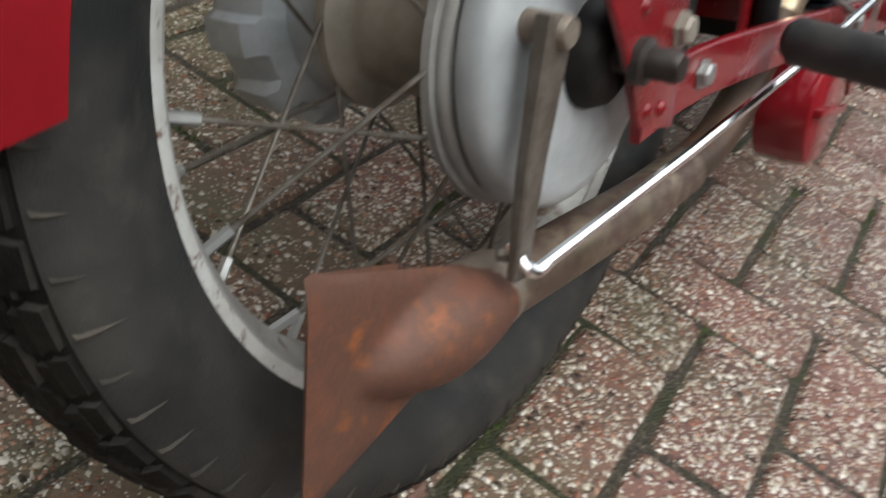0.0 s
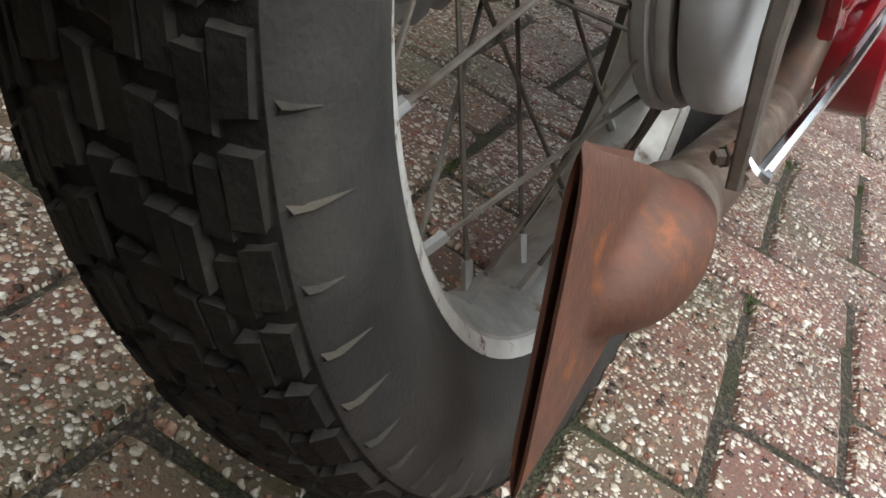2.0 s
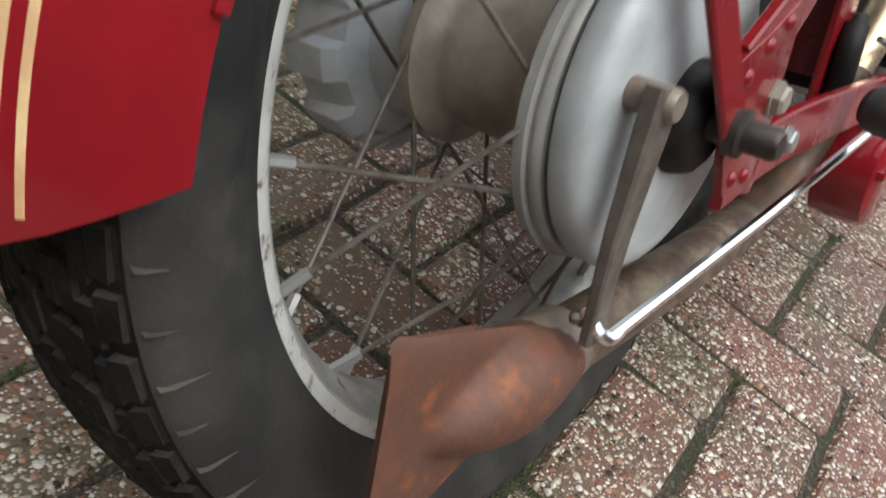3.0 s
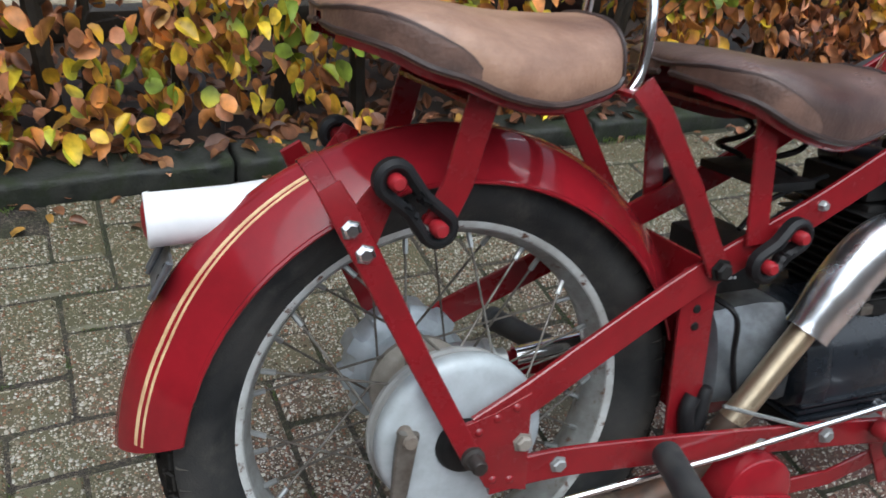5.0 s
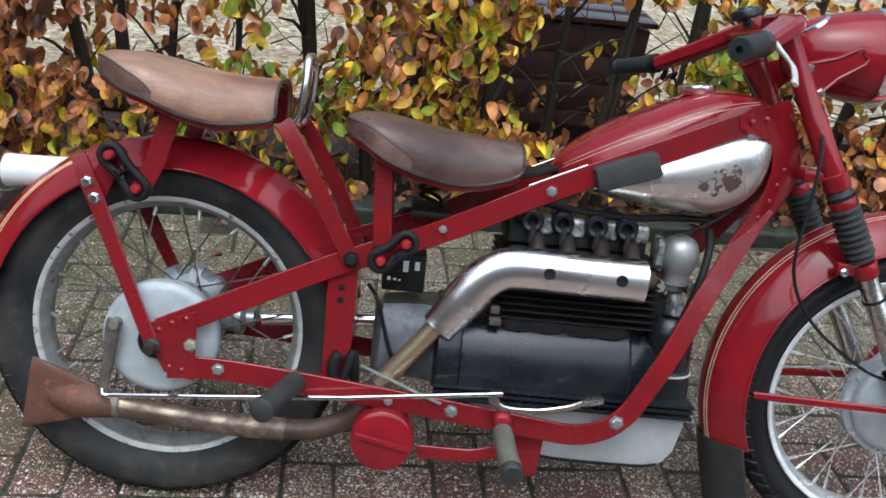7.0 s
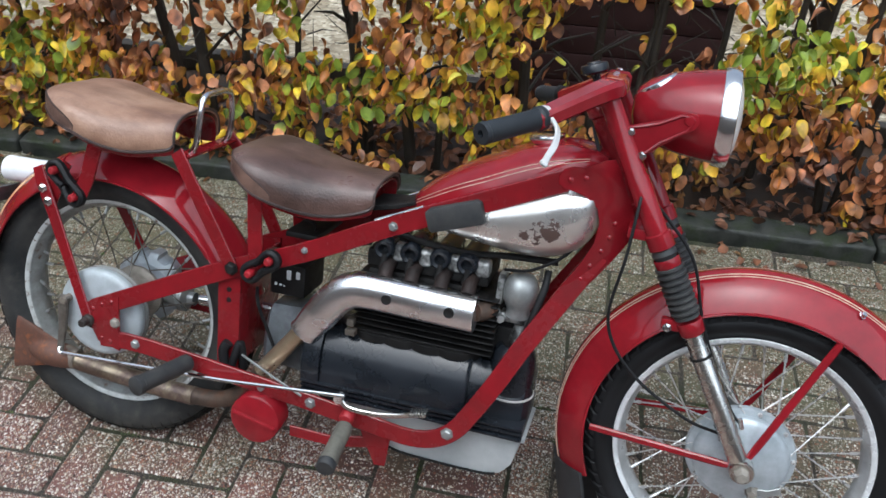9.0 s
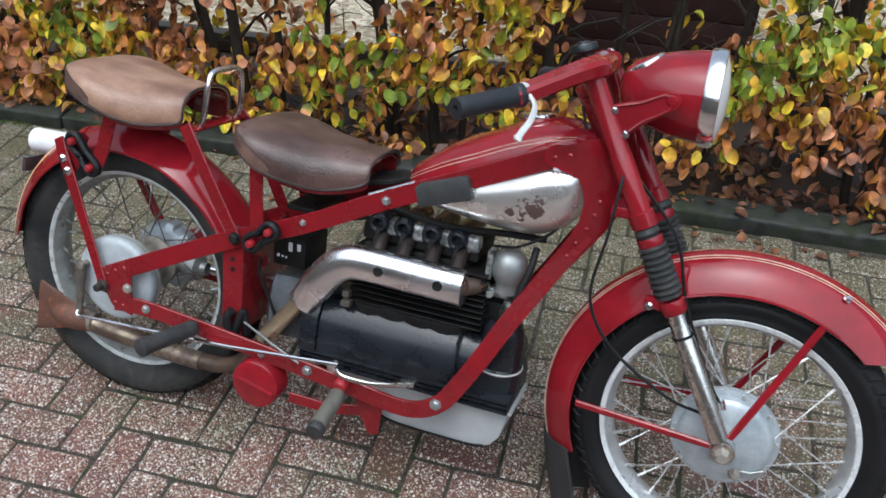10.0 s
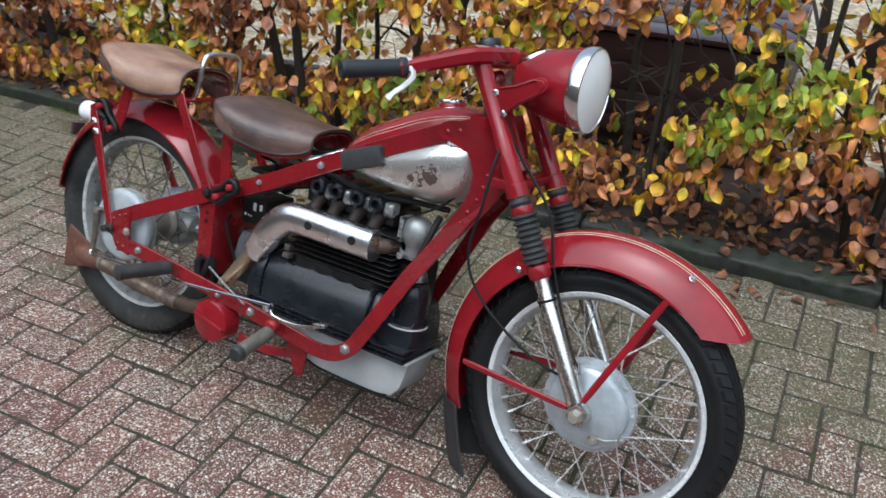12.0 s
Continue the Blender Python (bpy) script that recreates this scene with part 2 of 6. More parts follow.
BARK = surface("dark_wet_bark", (0.022, 0.018, 0.014), (0.045, 0.036, 0.025), 40, (0.5, 0.8), 0, 0.8, 120)
KERB = rust_over(surface("algae_covered_concrete", (0.010, 0.013, 0.010), (0.036, 0.037, 0.030), 22, (0.5, 0.8), 0, 1.0, 130, detail=10, where=(0.38, 0.66)), (0.018, 0.026, 0.009), 14, 0.48, 0.62, rough=0.9)
SOIL = surface("wet_leaf_soil", (0.018, 0.013, 0.009), (0.05, 0.03, 0.018), 14, (0.6, 0.9), 0, 1.0, 60, detail=10)
WALL_BROWN = surface("unseen_wall_brown", (0.15, 0.10, 0.075), (0.10, 0.066, 0.05), 5, (0.7, 0.9), 0, 0.5, 40)
WALL = surface("unseen_wall_grey", (0.30, 0.27, 0.24), (0.22, 0.195, 0.17), 4, (0.7, 0.85), 0, 0.4, 30)
BOARD = surface("maroon_stained_board", (0.028, 0.010, 0.010), (0.045, 0.018, 0.017), 9, (0.5, 0.7), 0, 0.3, 120)
LID = surface("wet_maroon_lid", (0.050, 0.020, 0.021), (0.032, 0.013, 0.013), 5, (0.05, 0.20), 0, 0.05, 60, coat=0.4)


def brick_material():
    m = bpy.data.materials.new("exposed_aggregate_brick")
    m.use_nodes = True
    nt = m.node_tree
    N, L = nt.nodes, nt.links
    b = N["Principled BSDF"]
    geo = N.new("ShaderNodeNewGeometry")
    info = N.new("ShaderNodeObjectInfo")

    def math_node(op, x, y=None):
        k = N.new("ShaderNodeMath")
        k.operation = op
        for i, v in enumerate((x, y)):
            if v is None:
                continue
            if isinstance(v, (int, float)):
                k.inputs[i].default_value = v
            else:
                L.new(v, k.inputs[i])
        return k.outputs[0]

    def mix(f, x, y):
        k = N.new("ShaderNodeMix")
        k.data_type = "RGBA"
        L.new(f, k.inputs[0])
        for i, v in ((6, x), (7, y)):
            if isinstance(v, tuple):
                k.inputs[i].default_value = (*v, 1)
            else:
                L.new(v, k.inputs[i])
        return k.outputs[2]

    def noise_tex(scale, detail, out="Fac"):
        k = N.new("ShaderNodeTexNoise")
        k.inputs["Scale"].default_value, k.inputs["Detail"].default_value = scale, detail
        L.new(geo.outputs["Position"], k.inputs["Vector"])
        return k.outputs[out]

    def shade(fac, stops, interp="LINEAR"):
        r = ramp(nt, stops, interp)
        L.new(fac, r.inputs[0])
        return r.outputs[0]

    def vector_node(op, x, y):
        k = N.new("ShaderNodeVectorMath")
        k.operation = op
        for i, v in enumerate((x, y)):
            if isinstance(v, tuple):
                k.inputs[i].default_value = v
            else:
                L.new(v, k.inputs[i])
        return k

    rnd = math_node("FRACT", math_node("ADD", info.outputs["Random"], geo.outputs["Random Per Island"]))
    base = shade(rnd, [(0.0, (0.130, 0.054, 0.042)), (0.2, (0.21, 0.092, 0.070)), (0.4, (0.145, 0.080, 0.064)), (0.6, (0.23, 0.102, 0.078)), (0.8, (0.165, 0.082, 0.064)), (1.0, (0.205, 0.080, 0.061))])
    base = mix(shade(noise_tex(9, 6), [(0.46, (0, 0, 0)), (0.74, (0.75, 0.75, 0.75))]), base, (0.075, 0.052, 0.042))
    base = mix(shade(noise_tex(300, 3), [(0.35, (0.5, 0.5, 0.5)), (0.6, (0, 0, 0))]), base, (0.06, 0.028, 0.024))
    # algae, thickest beside the kerb
    kerb_way = vector_node("DOT_PRODUCT", geo.outputs["Position"], (0.098, -1.0, 0.0)).outputs["Value"]
    damp = math_node("ADD", math_node("MULTIPLY", kerb_way, -0.55), math_node("MULTIPLY", noise_tex(5, 6), 1.3))
    base = mix(shade(damp, [(0.52, (0, 0, 0)), (1.0, (0.8, 0.8, 0.8))]), base, (0.090, 0.090, 0.042))
    # pebbles of three sizes, ragged in outline, thicker in some bricks than in others
    push = vector_node("SCALE", noise_tex(420, 2, "Color"), (0, 0, 0))
    push.inputs["Scale"].default_value = 0.0022
    place = vector_node("ADD", geo.outputs["Position"], push.outputs[0]).outputs[0]
    crowd = math_node("ADD", math_node("MULTIPLY", math_node("SUBTRACT", noise_tex(11, 4), 0.5), 0.85), math_node("MULTIPLY", math_node("SUBTRACT", rnd, 0.5), 0.30))
    height = None
    for scale, keep, size in ((300, 0.63, 0.44), (190, 0.56, 0.45), (112, 0.62, 0.46)):
        v = N.new("ShaderNodeTexVoronoi")
        v.voronoi_dimensions = "2D"
        v.inputs["Scale"].default_value = scale
        L.new(place, v.inputs["Vector"])
        sep = N.new("ShaderNodeSeparateColor")
        L.new(v.outputs["Color"], sep.inputs[0])
        pebble = shade(sep.outputs[0], [(0.0, (0.09, 0.070, 0.060)), (0.09, (0.35, 0.165, 0.115)), (0.22, (0.50, 0.31, 0.22)), (0.34, (0.45, 0.38, 0.29)), (0.46, (0.68, 0.61, 0.49)), (0.60, (0.82, 0.77, 0.66)), (0.78, (0.92, 0.89, 0.81))], "CONSTANT")
        rim = math_node("ADD", v.outputs["Distance"], math_node("MULTIPLY", sep.outputs[2], 0.17))
        edge = shade(rim, [(size - 0.07, (1, 1, 1)), (size + 0.03, (0, 0, 0))])
        on = shade(math_node("ADD", sep.outputs[1], crowd), [(keep, (0, 0, 0)), (keep + 0.02, (1, 1, 1))])
        mask = math_node("MULTIPLY", edge, on)
        base = mix(mask, base, pebble)
        dome = math_node("SUBTRACT", 1.15, math_node("MULTIPLY", v.outputs["Distance"], 1.5))
        lift = math_node("MULTIPLY", math_node("MULTIPLY", mask, dome), 150 / scale)
        height = lift if height is None else math_node("MAXIMUM", height, lift)
    base = mix(shade(damp, [(0.62, (0, 0, 0)), (1.2, (0.42, 0.42, 0.42))]), base, (0.085, 0.086, 0.045))
    L.new(base, b.inputs["Base Color"])
    rr = N.new("ShaderNodeMapRange")
    rr.inputs["To Min"].default_value, rr.inputs["To Max"].default_value = 0.38, 0.09
    L.new(height, rr.inputs["Value"])
    L.new(rr.outputs[0], b.inputs["Roughness"])
    bp = N.new("ShaderNodeBump")
    bp.inputs["Strength"].default_value, bp.inputs["Distance"].default_value = 1.0, 0.0040
    L.new(math_node("ADD", height, math_node("MULTIPLY", noise_tex(420, 2), 0.35)), bp.inputs["Height"])
    L.new(bp.outputs[0], b.inputs["Normal"])
    return m


def mottled(name, stops, scale, stops2, scale2, bump=0.6, rough=0.8):
    """Ground cover in world coordinates: a coarse mottle with a second one of patches laid over it."""
    m = bpy.data.materials.new(name)
    m.use_nodes = True
    nt = m.node_tree
    N, L = nt.nodes, nt.links
    b = N["Principled BSDF"]
    geo = N.new("ShaderNodeNewGeometry")
    v = N.new("ShaderNodeTexVoronoi")
    v.inputs["Scale"].default_value = scale
    L.new(geo.outputs["Position"], v.inputs["Vector"])
    sep = N.new("ShaderNodeSeparateColor")
    L.new(v.outputs["Color"], sep.inputs[0])
    c1 = ramp(nt, stops)
    L.new(sep.outputs[0], c1.inputs[0])
    n = N.new("ShaderNodeTexNoise")
    n.inputs["Scale"].default_value, n.inputs["Detail"].default_value = scale2, 8
    L.new(geo.outputs["Position"], n.inputs["Vector"])
    f = ramp(nt, [(0.46, (0, 0, 0)), (0.6, (1, 1, 1))])
    L.new(n.outputs["Fac"], f.inputs[0])
    mix = N.new("ShaderNodeMix")
    mix.data_type = "RGBA"
    L.new(f.outputs[0], mix.inputs[0])
    L.new(c1.outputs[0], mix.inputs[6])
    c2 = ramp(nt, stops2)
    L.new(sep.outputs[1], c2.inputs[0])
    L.new(c2.outputs[0], mix.inputs[7])
    L.new(mix.outputs[2], b.inputs["Base Color"])
    b.inputs["Roughness"].default_value = rough
    bp = N.new("ShaderNodeBump")
    bp.inputs["Strength"].default_value, bp.inputs["Distance"].default_value = bump, 0.01
    L.new(v.outputs["Distance"], bp.inputs["Height"])
    L.new(bp.outputs[0], b.inputs["Normal"])
    return m


BRICK = brick_material()
JOINT = mottled("mossy_joint_sand", [(0, (0.020, 0.016, 0.012)), (0.7, (0.055, 0.045, 0.034)), (1, (0.16, 0.135, 0.10))], 300, [(0, (0.018, 0.020, 0.009)), (1, (0.046, 0.052, 0.020))], 7)
MOSS = surface("fresh_moss", (0.055, 0.10, 0.018), (0.09, 0.13, 0.03), 40, (0.5, 0.7), 0, 0)
GRAVEL = mottled("pale_gravel", [(0, (0.14, 0.11, 0.07)), (0.4, (0.30, 0.25, 0.17)), (0.8, (0.46, 0.40, 0.29)), (1, (0.58, 0.52, 0.40))], 45, [(0, (0.16, 0.12, 0.07)), (1, (0.38, 0.31, 0.20))], 5)


def leaf_material(name, single, litter=False):
    m = bpy.data.materials.new(name)
    m.use_nodes = True
    nt = m.node_tree
    N, L = nt.nodes, nt.links
    b = N["Principled BSDF"]
    if single:
        src = N.new("ShaderNodeObjectInfo").outputs["Random"]
    else:
        src = N.new("ShaderNodeNewGeometry").outputs["Random Per Island"]
    # leaves of one colour keep together: copper, orange, yellow, green
    where = N.new("ShaderNodeNewGeometry")
    big = N.new("ShaderNodeTexNoise")
    big.inputs["Scale"].default_value, big.inputs["Detail"].default_value = 2.6, 2
    L.new(where.outputs["Position"], big.inputs["Vector"])
    k1 = N.new("ShaderNodeMath")
    k1.operation = "MULTIPLY_ADD"
    L.new(big.outputs["Fac"], k1.inputs[0])
    k1.inputs[1].default_value, k1.inputs[2].default_value = 1.8, -0.74
    tone = k1.outputs[0]
    # boughs still green or yellow, and boughs that have turned to copper
    for x, y, z, reach, gain in ((-0.09, 1.23, 0.29, 0.30, 0.42), (0.19, 1.26, 0.29, 0.32, 0.42), (0.45, 1.28, 0.48, 0.35, 0.20), (-1.03, 1.14, 0.39, 0.38, 0.40), (1.42, 1.38, 0.46, 0.28, 0.27), (1.54, 1.39, 0.75, 0.30, 0.30), (1.67, 1.40, 0.28, 0.36, -0.25), (-0.61, 1.18, 0.46, 0.35, -0.20)):
        d = N.new("ShaderNodeVectorMath")
        d.operation = "DISTANCE"
        L.new(where.outputs["Position"], d.inputs[0])
        d.inputs[1].default_value = (x, y, z)
        fall = N.new("ShaderNodeMapRange")
        fall.inputs["From Max"].default_value = reach
        fall.inputs["To Min"].default_value, fall.inputs["To Max"].default_value = gain, 0.0
        L.new(d.outputs["Value"], fall.inputs["Value"])
        more = N.new("ShaderNodeMath")
        more.operation = "ADD"
        L.new(tone, more.inputs[0])
        L.new(fall.outputs[0], more.inputs[1])
        tone = more.outputs[0]
    k2 = N.new("ShaderNodeMath")
    k2.operation = "MULTIPLY_ADD"
    L.new(src, k2.inputs[0])
    k2.inputs[1].default_value = 0.68
    L.new(tone, k2.inputs[2])
    if litter:
        c = ramp(nt, [(0.0, (0.10, 0.05, 0.03)), (0.3, (0.24, 0.10, 0.05)), (0.6, (0.15, 0.07, 0.04)), (0.85, (0.34, 0.16, 0.07)), (1.0, (0.46, 0.26, 0.06))])
    else:
        c = ramp(nt, [(0.0, (0.13, 0.050, 0.028)), (0.14, (0.50, 0.175, 0.070)), (0.27, (0.68, 0.30, 0.145)), (0.40, (0.24, 0.095, 0.042)), (0.52, (0.74, 0.29, 0.07)), (0.62, (0.42, 0.18, 0.060)),
                      (0.72, (0.82, 0.46, 0.045)), (0.82, (0.88, 0.64, 0.04)), (0.92, (0.52, 0.52, 0.05)), (1.0, (0.24, 0.32, 0.04))])
    L.new(k2.outputs[0], c.inputs[0])
    # clusters of darkened leaf colour, painted in for shade within the hedge
    tc = N.new("ShaderNodeNewGeometry")
    n = N.new("ShaderNodeTexNoise")
    n.inputs["Scale"].default_value, n.inputs["Detail"].default_value = 20, 6
    L.new(tc.outputs["Position"], n.inputs["Vector"])
    hs = N.new("ShaderNodeHueSaturation")
    mr = N.new("ShaderNodeMapRange")
    mr.inputs["From Min"].default_value, mr.inputs["From Max"].default_value = 0.3, 0.7
    mr.inputs["To Min"].default_value, mr.inputs["To Max"].default_value = 0.25, 1.40
    L.new(n.outputs["Fac"], mr.inputs["Value"])
    L.new(mr.outputs[0], hs.inputs["Value"])
    L.new(c.outputs[0], hs.inputs["Color"])
    L.new(hs.outputs[0], b.inputs["Base Color"])
    b.inputs["Roughness"].default_value = 0.36
    b.inputs["Specular IOR Level"].default_value = 0.38
    tr = N.new("ShaderNodeBsdfTranslucent")
    L.new(hs.outputs[0], tr.inputs["Color"])
    mx = N.new("ShaderNodeMixShader")
    mx.inputs[0].default_value = 0.10
    L.new(b.outputs[0], mx.inputs[1])
    L.new(tr.outputs[0], mx.inputs[2])
    L.new(mx.outputs[0], N["Material Output"].inputs[0])
    return m


LEAF = leaf_material("autumn_beech_leaf", True)
LEAVES = leaf_material("autumn_beech_leaves", False)
LITTER = leaf_material("fallen_leaf_litter", False, True)
FALLEN = leaf_material("fallen_leaf", True, True)


# ---- mesh helpers ----
SHIFT = Matrix.Identity(4)


def part(name, bm, material, parent=None, label="", smooth=40):
    """Links a bmesh as one mesh object under a thing or a part."""
    bmesh.ops.remove_doubles(bm, verts=bm.verts, dist=1e-6)
    bmesh.ops.recalc_face_normals(bm, faces=bm.faces)
    bm.transform(SHIFT)
    for f in bm.faces:
        f.smooth = True
    for e in bm.edges:
        e.smooth = e.is_manifold and e.calc_face_angle(0) < radians(smooth)
    me = bpy.data.meshes.new(name)
    bm.to_mesh(me)
    bm.free()
    me.materials.append(material)
    ob = new(name, me)
    ob.parent = parent
    if label:
        tagged(ob, label)
    return ob


def V(*a):
    return Vector(a)


def spline(pts, n=6):
    """A smooth curve through the points."""
    p = [Vector(q) for q in pts]
    p = [2 * p[0] - p[1]] + p + [2 * p[-1] - p[-2]]
    out = []
    for i in range(1, len(p) - 2):
        a, b, c, d = p[i - 1:i + 3]
        for k in range(n):
            t = k / n
            out.append(0.5 * (2 * b + (c - a) * t + (2 * a - 5 * b + 4 * c - d) * t * t + (3 * b - a - 3 * c + d) * t ** 3))
    return out + [p[-2]]


def rings(bm, loops, closed=True, caps=True, around=False):
    """Skins a row of loops of equal length."""
    vs = [[bm.verts.new(v) for v in loop] for loop in loops]
    m = len(vs[0])
    pairs = list(zip(vs, vs[1:])) + ([(vs[-1], vs[0])] if around else [])
    for a, b in pairs:
        for k in range(m if closed else m - 1):
            j = (k + 1) % m
            bm.faces.new((a[k], a[j], b[j], b[k]))
    if caps and closed and not around:
        bm.faces.new(vs[0][::-1])
        bm.faces.new(vs[-1])


def sweep(bm, pts, prof, ref=(0, 1, 0), size=None, around=False):
    """Sweeps a closed profile (u along ref, v across it) along the points; size: a scale for each point."""
    pts = [Vector(p) for p in pts]
    loops = []
    for i, p in enumerate(pts):
        if around:
            t = pts[(i + 1) % len(pts)] - pts[i - 1]
        else:
            t = pts[min(i + 1, len(pts) - 1)] - pts[max(i - 1, 0)]
        t.normalize()
        a = Vector(ref) - t * t.dot(Vector(ref))
        if a.length < 1e-3:
            a = t.orthogonal()
        a.normalize()
        b = t.cross(a)
        s = size[i] if size else 1
        loops.append([p + (a * u + b * v) * s for u, v in prof])
    rings(bm, loops, around=around)


def circle(r, n=12):
    return [(r * math.cos(2 * math.pi * k / n), r * math.sin(2 * math.pi * k / n)) for k in range(n)]


def slab(w, h, c=0.0015):
    """A rectangle with cut corners: w along ref, h across."""
    w, h = w / 2, h / 2
    return [(w - c, -h), (w, -h + c), (w, h - c), (w - c, h), (-w + c, h), (-w, h - c), (-w, -h + c), (-w + c, -h)]


def tube(bm, pts, r, n=12, size=None, around=False):
    sweep(bm, pts, circle(r, n), (0.31, 0.9, 0.29), size, around)


def lathe(bm, prof, at, axis=(0, 1, 0), n=40, closed=False):
    """Turns a profile of (radius, height along the axis) about the axis through the point at."""
    ax = Vector(axis).normalized()
    u = ax.orthogonal().normalized()
    w = ax.cross(u)
    loops = []
    for k in range(n):
        d = u * math.cos(2 * math.pi * k / n) + w * math.sin(2 * math.pi * k / n)
        loops.append([Vector(at) + d * r + ax * h for r, h in prof])
    rings(bm, loops, closed=closed, caps=False, around=True)


def box(bm, c, s, bevel=0.003, turn=None, segments=2):
    m = Matrix.Translation(c) @ (turn or Matrix.Identity(4)) @ Matrix.Diagonal((*s, 1))
    made = bmesh.ops.create_cube(bm, size=1, matrix=m)
    if bevel:
        edges = list({e for v in made["verts"] for e in v.link_edges})
        bmesh.ops.bevel(bm, geom=edges, offset=bevel, segments=segments, affect="EDGES", profile=0.6)


def prism(bm, poly, y0, y1, bevel=0.0):
    """A polygon in x and z, from y0 to y1; y may be a function of x and z."""
    fa = y0 if callable(y0) else (lambda x, z: y0)
    fb = y1 if callable(y1) else (lambda x, z: y1)
    a = [bm.verts.new((x, fa(x, z), z)) for x, z in poly]
    b = [bm.verts.new((x, fb(x, z), z)) for x, z in poly]
    faces = [bm.faces.new(a), bm.faces.new(b[::-1])]
    n = len(poly)
    for k in range(n):
        faces.append(bm.faces.new((a[k], b[k], b[(k + 1) % n], a[(k + 1) % n])))
    if bevel:
        es = list({e for f in faces[:2] for e in f.edges})
        bmesh.ops.bevel(bm, geom=es, offset=bevel, segments=2, affect="EDGES", profile=0.6)


def nm():
    return bmesh.new()


def thing(name, label, category, group="", kind="", at=(0, 0, 0), turn=(0, 0, 0)):
    ob = new(name)
    ob.empty_display_size = 0.1
    ob.matrix_world = pose(*at, *turn)
    return tagged(ob, label, category, group, kind)


def hexbolt(name, at, r, h, material, parent, axis=(0, -1, 0), label=""):
    bm = nm()
    lathe(bm, [(0, h * 1.25), (r * 0.75, h * 1.2), (r, h * 0.9), (r, h * 0.25), (r * 1.3, h * 0.25), (r * 1.3, 0), (0, 0)], at, axis, 6)
    return part(name, bm, material, parent, label, 30)


# ---- the motorcycle ----
LEAN = 19.15
bike = thing("motorcycle", "old red motorcycle with leather saddles leaning on the brick pavement", "motorcycle", at=(0, 0, 0))
bike.matrix_world = pose(0, 0, -0.0065, -LEAN, -0.936) @ pose(-0.0015, 0.0036, 0.0143, 0.703, 0.567, -0.131) @ Matrix.Scale(1.004, 4)
REAR, FRONT = V(0.005, 0, 0.324), V(1.418, 0, 0.304)
HEAD = V(1.045, 0, 0.91)
STEER = Matrix.Translation(HEAD) @ Matrix.Rotation(radians(-1.0), 4, V(-0.494, 0, 0.869)) @ Matrix.Translation(-HEAD)


def around(c, r, a, y=0.0):
    """The point at radius r and angle a (degrees, from ahead, rising) round a wheel's centre."""
    return V(c.x + r * math.cos(radians(a)), c.y + y, c.z + r * math.sin(radians(a)))


def tyre_radius(prof, y):
    """The outer radius of a tyre's half profile at a distance y from its middle."""
    y = abs(y)
    for (r0, y0), (r1, y1) in zip(prof, prof[1:]):
        if y0 <= y <= y1:
            return r0 + (r1 - r0) * (y - y0) / max(y1 - y0, 1e-6)
    return prof[-1][0]


